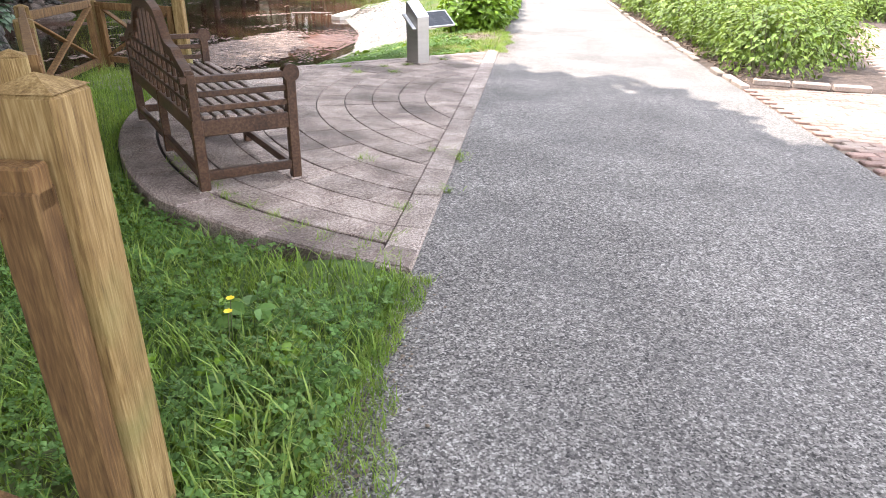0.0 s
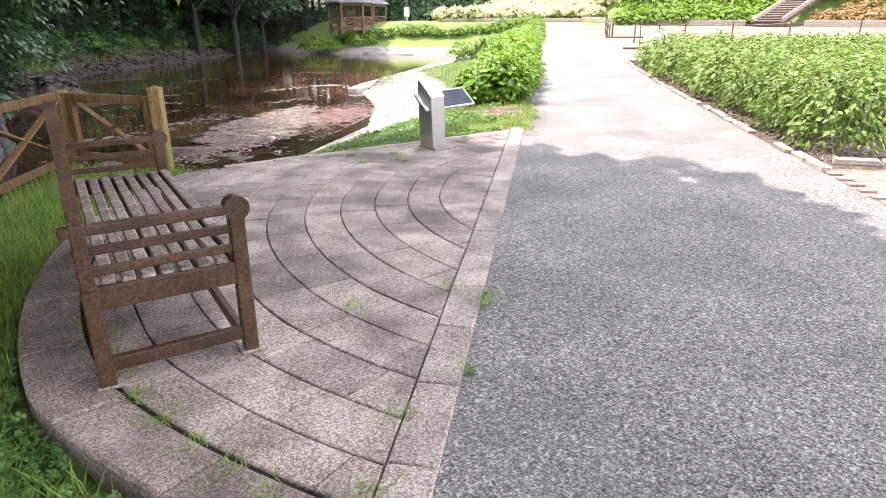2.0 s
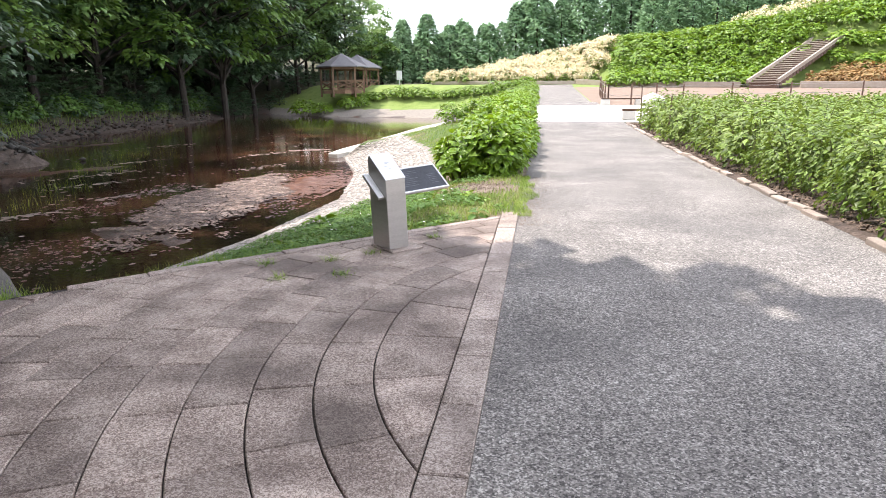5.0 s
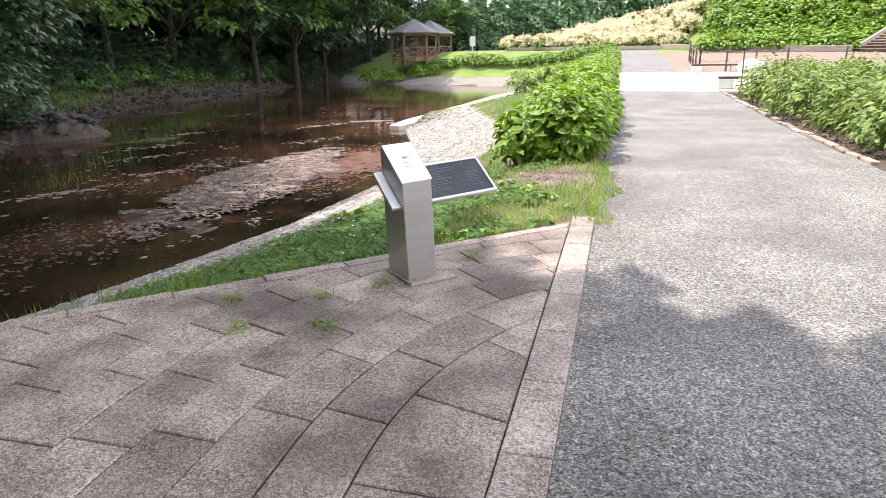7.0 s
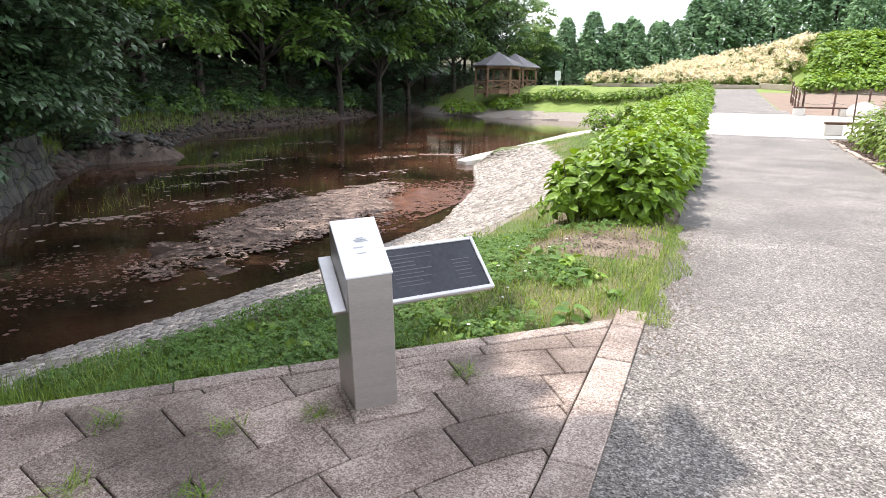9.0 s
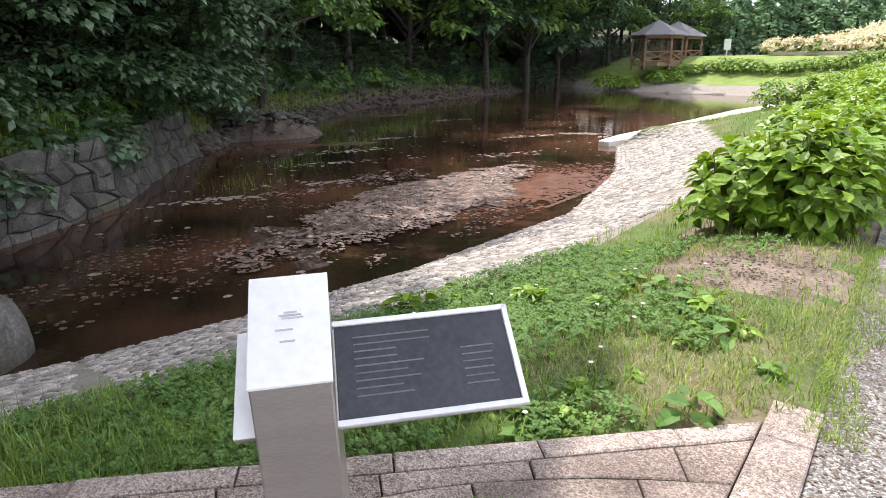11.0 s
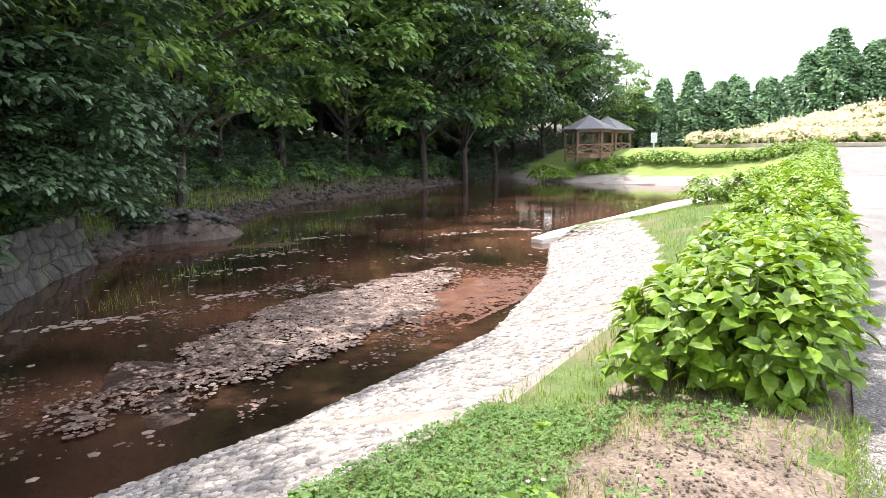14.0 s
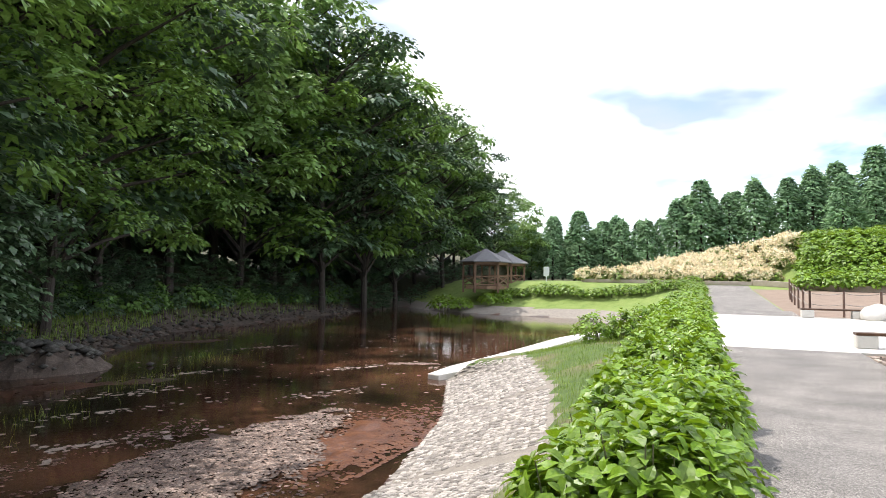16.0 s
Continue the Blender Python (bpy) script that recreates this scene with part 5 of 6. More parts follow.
def shoot_mesh(seed, radius, height, shoots, leaf, per=8, low=-0.55):
    """Leafy shoots over a dome: each tip carries crossed pairs of broad leaves round its axis."""
    r = np.random.default_rng(seed)
    az = r.uniform(0, 2 * math.pi, shoots)
    el = np.arcsin(r.uniform(low, 1, shoots))
    lump = r.uniform(0.8, 1.06, shoots) * (1 + 0.12 * np.sin(3 * az + seed))
    d = np.stack([np.cos(el) * np.cos(az), np.cos(el) * np.sin(az), np.sin(el)], 1)
    tip = d * np.array([radius, radius, height * 0.6]) * lump[:, None] + np.array([0, 0, height * 0.4])
    axis = d * np.array([0.75, 0.75, 0.45]) + np.array([0, 0, 0.75]) + 0.15 * r.normal(size=d.shape)
    axis /= np.linalg.norm(axis, axis=1, keepdims=True)
    side = np.cross(axis, r.normal(size=axis.shape))
    side /= np.linalg.norm(side, axis=1, keepdims=True)
    other = np.cross(axis, side)
    P, N, T, S = [], [], [], []
    for k in range(per):
        pair, flip = k // 2, (-1 if k % 2 else 1)
        way = (side if pair % 2 else other) * flip
        way = way + 0.45 * (side if not pair % 2 else other) * (1 if pair > 1 else 0)
        rise = (0.8, 0.45, 0.2, 0.0)[min(pair, 3)] + 0.12 * r.normal(size=(shoots, 1))
        toward = way + axis * rise
        P.append(tip - axis * leaf * (0.0, 0.22, 0.55, 0.9)[min(pair, 3)] + way * leaf * 0.06)
        N.append(axis - way * rise * 0.8 + 0.12 * r.normal(size=axis.shape))
        T.append(toward * 5)
        S.append(leaf * r.uniform(0.85, 1.15, shoots) * (0.55, 0.9, 1.05, 0.95)[min(pair, 3)])
    return scatter(LEAF_V, LEAF_F, np.concatenate(P), frames_from(np.concatenate(N), toward=np.concatenate(T)), np.concatenate(S))


def stems(bm, seed, radius, height, count=9, girth=0.011):
    r = np.random.default_rng(seed)
    for _ in range(count):
        a, q = r.uniform(0, 6.28), radius * r.uniform(0.3, 0.8)
        foot = Vector((math.cos(a), math.sin(a), 0)) * radius * 0.25
        tip = Vector((math.cos(a) * q, math.sin(a) * q, height * r.uniform(0.6, 0.9)))
        tube(bm, [foot - Vector((0, 0, 0.05)), foot.lerp(tip, 0.5) + Vector((0, 0, 0.05)), tip], [girth, girth * 0.8, girth * 0.4], 5)


def shrub(name, seed, radius, height, leaves, leaf, material, label, category, group, flowers=0, flower_size=0.14, template=(LEAF_V, LEAF_F), flower_material=None, shoots=0, low=-0.15):
    root = empty(name, Matrix(), label, category, group)
    v, f = shoot_mesh(seed, radius, height, shoots, leaf) if shoots else bush_mesh(seed, radius, height, leaves, leaf, template, low=low)
    mesh_object("foliage", v, f, material, root)
    bm = bmesh.new()
    stems(bm, seed, radius, height)
    part("stem", bm, M_STEM, root)["kind"] = "stuff"
    if flowers:
        r = np.random.default_rng(seed + 50)
        az, el = r.uniform(0, 6.28, flowers), np.arcsin(r.uniform(0.0, 1, flowers))
        d = np.stack([np.cos(el) * np.cos(az), np.cos(el) * np.sin(az), np.sin(el)], 1)
        p = d * np.array([radius, radius, height * 0.66]) * 1.02 + np.array([0, 0, height * 0.38])
        per = 14
        q = np.repeat(p, per, 0) + r.normal(size=(flowers * per, 3)) * flower_size * 0.35
        fr = frames_from(np.repeat(d, per, 0) + 0.6 * r.normal(size=(flowers * per, 3)))
        fv, ff = scatter(SMALL_LEAF_V, SMALL_LEAF_F, q, fr, flower_size * r.uniform(0.6, 1.0, flowers * per))
        mesh_object("blossom", fv, ff, flower_material or M_PETAL, root, "cream flower heads")["kind"] = "stuff"
    return root


def plant_out(kinds, spots, lift=0.0, scale=(0.85, 1.15), seed=1):
    """First use of each kind is the thing itself; the rest are copies."""
    r = random.Random(seed)
    used = set()
    for i, (x, y, s) in enumerate(spots):
        k = r.randrange(len(kinds))
        m = pose(x, y, land_at(x, y) + lift, 0, 0, r.uniform(0, 360))
        q = s * r.uniform(*scale)
        ob = kinds[k]
        if k in used:
            ob = copy_thing(ob, m)
            ob.scale = (q, q, q * r.uniform(0.92, 1.08))
        else:
            used.add(k)
            ob.matrix_world = m @ Matrix.Diagonal((q, q, q, 1))
    for k, ob in enumerate(kinds):
        if k not in used:
            for c in list(ob.children_recursive):
                bpy.data.objects.remove(c)
            bpy.data.objects.remove(ob)


def garden_stake(x, y, height, lean):
    bm = bmesh.new()
    tube(bm, [(0, 0, -0.05), (lean * 0.5, 0, height * 0.5), (lean, 0.01, height)], [0.02, 0.019, 0.017], 7)
    ob = part("garden_stake", bm, M_RUST, None)
    ob.matrix_world = pose(x, y, land_at(x, y))
    tagged(ob, "thin weathered stake standing in the bed", "stake", "garden stakes")


garden_stake(3.0, 20.0, 1.0, 0.03)
garden_stake(3.0, 24.6, 1.15, -0.02)


def bark_chips():
    """Shredded bark strewn between the edging and the bushes."""
    n = 3000
    y = rng.uniform(7.95, 24.5, n)
    x = 2.66 + abs(rng.normal(size=n)) * 0.32
    tilt = np.array([0, 0, 1]) + 0.4 * rng.normal(size=(n, 3))
    v, f = scatter([(-0.5, -0.14, 0), (0.5, -0.1, 0.05), (0.45, 0.14, 0), (-0.5, 0.12, 0.06), (0, 0, 0.14)], [(0, 1, 4), (1, 2, 4), (2, 3, 4), (3, 0, 4)],
                   np.stack([x, y, land(x, y) + 0.008], 1), frames_from(tilt), rng.uniform(0.03, 0.09, n))
    tagged(mesh_object("bark_chips", v, f, M_CHIP), "shredded brown bark strewn over the bed", "mulch", kind="stuff")


bark_chips()
rs = random.Random(21)
MID_LEAF_V = [(0, 0, 0), (-0.27, 0.42, 0.06), (0, 0.46, -0.01), (0.27, 0.42, 0.06), (0, 1, -0.14)]
MID_LEAF_F = [(0, 2, 1), (0, 3, 2), (1, 2, 4), (2, 3, 4)]
hedge_kinds = [shrub("hydrangea_bush", 10 + i, 0.43, 0.84, 330, 0.165, M_LEAF_BIG, "bright green hydrangea bush with broad pointed leaves", "bush", "hydrangea hedge by the path", shoots=46) for i in range(4)]
spots = []
y = 12.72
while y < 30:
    step = 0.5 if y < 24 else 0.6
    for x in (-1.34, -0.98, -0.68):
        x -= np.interp(y, [12.6, 13.2, 16, 30], [0.02, 0, 0.08, 0.3])
        spots.append((x + rs.uniform(-0.1, 0.1), y + rs.uniform(-0.12, 0.12), 1.0 if y < 30 else 1.12))
    y += step
plant_out(hedge_kinds, spots, scale=(0.88, 1.06), seed=2)
ball_kinds = [shrub("round_bush", 30 + i, 0.62, 0.85, 420, 0.15, M_LEAF_BIG, "rounded green hydrangea bush at the hedge's side", "bush", "round bushes", shoots=60) for i in range(2)]
plant_out(ball_kinds, [(-3.35, 25.4, 1.0), (-2.6, 25.9, 1.05), (-2.3, 27.2, 1.0)], seed=3)

pale_kinds = [shrub("budding_hydrangea", 40 + i, 0.6, 0.9, 400, 0.13, M_LEAF_PALE, "pale green hydrangea bush with many small leaves", "bush", "hydrangea bed", template=(MID_LEAF_V, MID_LEAF_F), low=-0.62) for i in range(4)]
spots = []
y = 9.0
while y < 24.8:
    x = 3.35
    while x < 3.75 + (y - 8.6) * 0.41:
        spots.append((x + rs.uniform(-0.16, 0.16), y + rs.uniform(-0.16, 0.16), 1.0))
        x += 0.78
    y += 0.8
spots += [(8.6 + 0.8 * i + 0.3 * j + rs.uniform(-0.15, 0.15), 19.4 + 0.8 * j + rs.uniform(-0.15, 0.15), 1.0) for j in range(7) for i in range(6)]
near_pale = [shrub("budding_hydrangea", 46 + i, 0.6, 0.9, 1150, 0.088, M_LEAF_PALE, "pale green hydrangea bush with many small leaves", "bush", "hydrangea bed", template=(MID_LEAF_V, MID_LEAF_F), low=-0.62) for i in range(3)]
plant_out(near_pale, [p for p in spots if p[1] < 13.4], scale=(0.9, 1.12), seed=20)
plant_out(pale_kinds, [p for p in spots if p[1] >= 13.4], scale=(0.9, 1.15), seed=4)

far_kinds = [shrub("far_hydrangea", 60 + i, 1.0, 1.25, 320, 0.38, M_LEAF_BIG, "green hydrangea bush on the slope", "bush", "hydrangea slope", template=(SMALL_LEAF_V, SMALL_LEAF_F)) for i in range(3)]
spots = []
for row in range(11):
    y0 = 60.6 + row * 1.35
    x = 6.3 + row * 0.25
    while x < 16.6 + row * 1.15:
        spots.append((x + rs.uniform(-0.3, 0.3), y0 - (x - 6) * 0.18 + rs.uniform(-0.3, 0.3), 1.0))
        x += 1.45
for row in range(8):
    x = 25.0 + row * 1.1
    while x < 46:
        spots.append((x + rs.uniform(-0.4, 0.4), 63.5 + row * 1.6 + rs.uniform(-0.4, 0.4), 1.2))
        x += 1.9
plant_out(far_kinds, spots, seed=5)

plant_far = []
y = 30.3
while y < 58:
    plant_far += [(x + rs.uniform(-0.1, 0.1), y + rs.uniform(-0.2, 0.2), 0.85) for x in (-1.75, -1.15)]
    y += 0.95
low_kinds = [shrub("low_hydrangea", 66 + i, 0.75, 0.9, 300, 0.24, M_LEAF_BIG, "low green hydrangea bush along the lawn", "bush", "hedge along the lawn", template=(SMALL_LEAF_V, SMALL_LEAF_F)) for i in range(3)]
spots = [(-1.6 - 0.85 * i + rs.uniform(-0.2, 0.2), 59.8 + 0.10 * i + rs.uniform(-0.3, 0.3), 1.0) for i in range(20)]
spots += [(-20.0, 58.6, 1.5), (-21.6, 58.4, 1.6), (-17.8, 59.4, 1.2), (-16.6, 59.8, 1.2)]
plant_out(low_kinds, plant_far + spots, seed=6)

cream_kinds = [shrub("cream_hydrangea", 70 + i, 0.95, 1.2, 300, 0.3, M_LEAF_PALE, "hydrangea bush covered in cream-white flower heads", "bush", "cream hydrangea bank", flowers=40, flower_size=0.3, template=(SMALL_LEAF_V, SMALL_LEAF_F)) for i in range(3)]
spots = []
for row in range(7):
    x = -10.6 + row * 1.2
    while x < 5.6 + row * 0.35:
        spots.append((x + rs.uniform(-0.3, 0.3), 66.4 + row * 1.3 + rs.uniform(-0.3, 0.3), 1.0))
        x += 1.35
plant_out(cream_kinds, spots, seed=7)

pale_bank = [shrub("pale_hydrangea", 80 + i, 1.1, 1.3, 300, 0.33, M_LEAF_PALE, "faded cream hydrangea bush on the upper slope", "bush", "upper hydrangeas", flowers=16, flower_size=0.26, template=(SMALL_LEAF_V, SMALL_LEAF_F)) for i in range(2)]
spots = [(20 + 1.5 * i + rs.uniform(-0.3, 0.3), 71 + row * 1.6 + 0.35 * i, 1.15) for i in range(12) for row in range(4)]
plant_out(pale_bank, spots, seed=8)
russet = [shrub("russet_shrub", 86 + i, 1.0, 1.2, 300, 0.3, M_ORANGE_LEAF, "russet dry-looking shrub beside the steps", "bush", "russet shrubs", template=(SMALL_LEAF_V, SMALL_LEAF_F)) for i in range(2)]
spots = [(21.5 + 1.5 * i + row * 1.1, 57.5 + row * 1.5 + rs.uniform(-0.3, 0.3), 1.15) for i in range(16) for row in range(4)]
plant_out(russet, spots, seed=9)


# ---------------------------------------------------------------- trees
def tree(name, seed, height, spread, leaves, leaf, material, label, group, lean=0.0, low=0.3, clusters=16, category="tree", tuft=(0.3, 0.5), flat=0.62):
    """Tapered trunk with limbs, and a crown of leaf clumps of uneven outline."""
    root = empty(name, Matrix(), label, category, group)
    r = np.random.default_rng(seed)
    bm = bmesh.new()
    sway = [Vector((lean * (s ** 1.5) * height * 0.3 + 0.15 * math.sin(s * 5 + seed), 0.12 * math.cos(s * 4 + seed), s * height * 0.9)) for s in np.linspace(0, 1, 7)]
    tube(bm, [sway[0] - Vector((0, 0, 0.5))] + sway, [height * 0.013] + list(np.linspace(height * 0.012, height * 0.003, 7)), 8)
    centres = []
    for k in range(clusters):
        s = low + (1 - low) * (k + 0.5) / clusters
        a = k * 2.4 + r.uniform(-0.4, 0.4)
        reach = spread * (0.55 + 0.55 * math.sin(math.pi * min(1, (1 - s) / (1 - low) * 0.85 + 0.12))) * r.uniform(0.5, 1.0)
        i = min(5, int(s * 6))
        stem = sway[i].lerp(sway[i + 1], s * 6 - i)
        c = stem + Vector((math.cos(a) * reach, math.sin(a) * reach, height * r.uniform(-0.02, 0.06)))
        centres.append((c, spread * r.uniform(*tuft)))
        foot = sway[max(0, i - 1)].lerp(stem, 0.6)
        tube(bm, [foot, foot.lerp(c, 0.5) + Vector((0, 0, 0.2)), c], [height * 0.006, height * 0.004, height * 0.0015], 5)
    part("trunk", bm, M_BARK, root)
    per = leaves // clusters
    tufts = max(3, per // 30)                               # flat sprays of leaves, lit on top and dark beneath
    each = per // tufts
    P, N, T = [], [], []
    for c, q in centres:
        d = r.normal(size=(tufts, 3)) + np.array([0, 0, 0.35])
        d /= np.linalg.norm(d, axis=1, keepdims=True)
        hub = np.array(c) + d * q * np.array([1, 1, flat]) * r.uniform(0.45, 1.08, (tufts, 1)) ** 0.6
        wide = q * r.uniform(0.3, 0.5, (tufts, 1))
        hub, d, wide = np.repeat(hub, each, 0), np.repeat(d, each, 0), np.repeat(wide, each, 0)
        a = r.uniform(0, 2 * math.pi, (len(hub), 1))
        far = np.sqrt(r.uniform(0, 1, (len(hub), 1)))
        out = np.concatenate([np.cos(a), np.sin(a), np.zeros_like(a)], 1)
        sink = -0.42 * far ** 2 - 0.35 * far * np.sum(out * d, 1, keepdims=True) + 0.09 * r.normal(size=a.shape)
        P.append(hub + out * far * wide + np.array([0, 0, 1]) * sink * wide)
        N.append(np.array([0, 0, 1]) + 0.45 * out * far + 0.35 * d + 0.3 * r.normal(size=out.shape))
        T.append(out * 0.8 + d * 0.4 + np.array([0, 0, -0.3]))
    v, f = scatter(SMALL_LEAF_V, SMALL_LEAF_F, np.concatenate(P), frames_from(np.concatenate(N), toward=np.concatenate(T)), leaf * r.uniform(0.6, 1.25, each * tufts * clusters))
    mesh_object("crown", v, f, material, root)
    return root


def conifer(seed, height, width, count, label):
    root = empty("conifer", Matrix(), label, "tree", "conifer row")
    r = np.random.default_rng(seed)
    bm = bmesh.new()
    tube(bm, [(0, 0, -0.5), (0, 0, height * 0.5), (0, 0, height * 0.96)], [0.2, 0.12, 0.02], 7)
    part("trunk", bm, M_BARK, root)
    s = r.uniform(0.02, 1, count) ** 0.8
    a = r.uniform(0, 6.28, count)
    ragged = 1 + 0.22 * np.sin(a * 3 + s * 21 + seed) + 0.12 * np.sin(a * 7 + s * 40)
    rad = width * np.minimum(1.0, 1.35 * (1 - s) ** 0.62) * r.uniform(0.35, 1.0, count) ** 0.4 * ragged
    p = np.stack([np.cos(a) * rad, np.sin(a) * rad, s * height], 1)
    d = np.stack([np.cos(a), np.sin(a), np.full(count, 0.15)], 1)
    v, f = scatter(SMALL_LEAF_V, SMALL_LEAF_F, p, frames_from(np.stack([np.cos(a) * 0.4, np.sin(a) * 0.4, np.ones(count)], 1) + 0.35 * r.normal(size=(count, 3)), toward=d + np.array([0, 0, 0.5])), r.uniform(0.38, 0.74, count))
    mesh_object("crown", v, f, M_CONIFER, root)
    return root


conifer_kinds = [conifer(200 + i, 8.6, 1.9, 2100, "dense dark green conifer in a row") for i in range(3)]
spots = []
for i in range(24):
    x = -25 + i * 3.0
    spots.append((x + rs.uniform(-0.4, 0.4), 90 + rs.uniform(-1, 1) + (0.2 * max(0, x)), rs.uniform(0.85, 1.1)))
    spots.append((x + 1.4 + rs.uniform(-0.5, 0.5), 94.5 + rs.uniform(-1, 1) + (0.2 * max(0, x)), rs.uniform(0.8, 1.05)))
for i in range(16):
    spots.append((30 + i * 2.6 + rs.uniform(-0.6, 0.6), 84 + rs.uniform(-1, 1) + 0.3 * i, rs.uniform(0.8, 1.05)))
    spots.append((12 + i * 2.4 + rs.uniform(-0.6, 0.6), 80 + rs.uniform(-1, 1) + 0.3 * i, rs.uniform(0.6, 0.8)))
plant_out(conifer_kinds, spots, scale=(0.95, 1.05), seed=10)

near_broad = [tree("broadleaf_tree", 304 + i, 16.5, 4.6, 18500, 0.23, (M_LEAF_MID, M_LEAF_BRIGHT)[i], "tall leafy broadleaf tree at the pond's edge", "wood on the far bank", low=(0.22, 0.18)[i], clusters=50, tuft=(0.22, 0.38), flat=0.5) for i in range(2)]
broad = [tree("broadleaf_tree", 300 + i, 16.5, 4.6, 11000, 0.42, (M_LEAF_SHADED, M_LEAF_MID, M_LEAF_BRIGHT)[i], "tall dark broadleaf tree at the wood's edge", "wood on the far bank", low=(0.2, 0.24, 0.2)[i], clusters=44, tuft=(0.26, 0.42), flat=0.55) for i in range(3)]
spots = []
edge = [(-12.5, 9.5), (-13.8, 13.0), (-17.0, 17.5), (-20.5, 21.5), (-24.0, 27.5), (-27.0, 33.0), (-27.8, 40), (-27.4, 47), (-27.4, 54), (-28.0, 61), (-26.5, 69), (-25.5, 76), (-25.5, 83)]
for i, (x, y) in enumerate(edge):
    tall = np.interp(y, [8, 12, 16, 20, 50, 70, 84], [0.86, 0.99, 1.08, 1.05, 1.4, 1.1, 0.7])
    spots.append((x + rs.uniform(-0.6, 0.6), y + rs.uniform(-1, 1), tall))
    spots.append((x - 4.5 + rs.uniform(-1, 1), y + 2.5 + rs.uniform(-1.5, 1.5), tall * 1.08))
spots = [p for p in spots if not (8 < p[1] < 24 and p[0] > -19.5)]
SHADERS = [(-13.2, 9.3, 0.86), (-14.2, 13.3, 1.04), (-18.6, 15.6, 1.1), (-21.2, 19.4, 1.2)]
plant_out(near_broad, SHADERS + [p for p in spots if p[1] < 24], scale=(0.97, 1.03), seed=11)
plant_out(broad, [p for p in spots if p[1] >= 24], scale=(0.97, 1.03), seed=19)

back = [tree("back_tree", 320 + i, 16.5, 5.2, 3000, 1.1, M_LEAF_SHADED, "dark tree deeper in the wood", "wood behind the bank", low=0.05, clusters=18) for i in range(2)]
spots = [(x - off + rs.uniform(-1, 1), y + rs.uniform(-2, 2), float(np.interp(y, [8, 20, 50, 70, 84], [0.9, 1.05, 1.35, 1.1, 0.7]))) for x, y in edge for off in (9, 13.5, 18)]
plant_out(back, spots, scale=(0.9, 1.1), seed=17)
# leaves in the darker tone, standing in for shade under the canopy
near_under = [tree("understorey_tree", 340 + i, 5.6, 2.7, 8800, 0.19, M_LEAF_SHADED, "low spreading tree with layered leaves over the pond bank", "bank thicket", low=0.06, clusters=44, tuft=(0.2, 0.36), flat=0.42) for i in range(2)]
under = [tree("understorey_tree", 330 + i, 5.6, 2.5, 3600, 0.28, M_LEAF_SHADED, "low spreading tree overhanging the pond bank", "bank thicket", low=0.12, clusters=26, tuft=(0.2, 0.36), flat=0.45) for i in range(2)]
spots = []
for (x, y), (x2, y2) in zip(edge, edge[1:]):
    for s in (0.1, 0.4, 0.7):
        spots.append((x + (x2 - x) * s + float(np.interp(y, [10, 14, 18], [0.2, -0.2, -0.2])) + rs.uniform(-0.6, 0.3), y + (y2 - y) * s + rs.uniform(-0.5, 0.5), rs.uniform(0.55, 1.05) * (1.0 if y < 17 else 0.55)))
        if s > 0.2 and y < 17:
            spots.append((x + (x2 - x) * s - 2.5 + rs.uniform(-0.6, 0.5), y + (y2 - y) * s + rs.uniform(-0.5, 0.5), rs.uniform(0.9, 1.4)))
spots += [(-12.2, 10.0, 0.95), (-12.9, 12.0, 1.1), (-14.7, 14.2, 1.1), (-16.6, 16.2, 1.15), (-18.3, 18.0, 1.05), (-11.5, 8.2, 1.0), (-13.6, 12.8, 1.3), (-15.8, 15.0, 1.35)]
plant_out(near_under, [p for p in spots if p[1] < 19], scale=(0.9, 1.1), seed=12)
plant_out(under, [p for p in spots if p[1] >= 19], scale=(0.9, 1.1), seed=18)

bright = [tree("bright_tree", 350, 9.0, 3.4, 5000, 0.4, M_LEAF_BRIGHT, "sunlit yellow-green tree in the distance", "distant trees", low=0.15, clusters=14)]
plant_out(bright, [(-23.0, 88, 0.8), (-25.5, 96, 1.0), (-28, 90, 1.0)], seed=13)

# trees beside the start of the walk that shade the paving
shade = [tree("shade_tree", 360 + i, 13.5, 4.8, 13000, 0.8, M_LEAF_SHADED, "leafy tree shading the paved corner", "shade trees", low=0.42, clusters=26, tuft=(0.3, 0.46)) for i in range(2)]
plant_out(shade, [(-10.4, 5.2, 1.05), (-5.9, 3.2, 0.92), (-6.8, 0.8, 0.9), (-4.4, -1.6, 0.85), (-7.6, -2.5, 0.95), (-4.6, -5.0, 0.8)], scale=(0.98, 1.02), seed=14)

bank_weeds = [shrub("bank_weed", 370 + i, 0.55, 0.75, 260, 0.19, (M_CLOVER, M_LEAF_SHADED)[i], "tuft of bright weeds on the pond bank", "weeds", "bank weeds", template=(SMALL_LEAF_V, SMALL_LEAF_F)) for i in range(2)]
spots = []
line = [(-9.6, 8.5), (-10.3, 10.1), (-11.5, 11.9), (-14.2, 14.4), (-16.6, 16.6), (-18.8, 18.8), (-22.0, 24.0), (-25.6, 31), (-27.0, 40), (-28, 50), (-29.5, 60)]
for (x, y), (x2, y2) in zip(line, line[1:]):
    n = int(math.hypot(x2 - x, y2 - y) / 0.5)
    spots += [(x + (x2 - x) * k / n - rs.uniform(-0.2, 1.3), y + (y2 - y) * k / n, rs.uniform(0.7, 1.6)) for k in range(n)]
plant_out(bank_weeds, spots, seed=15)


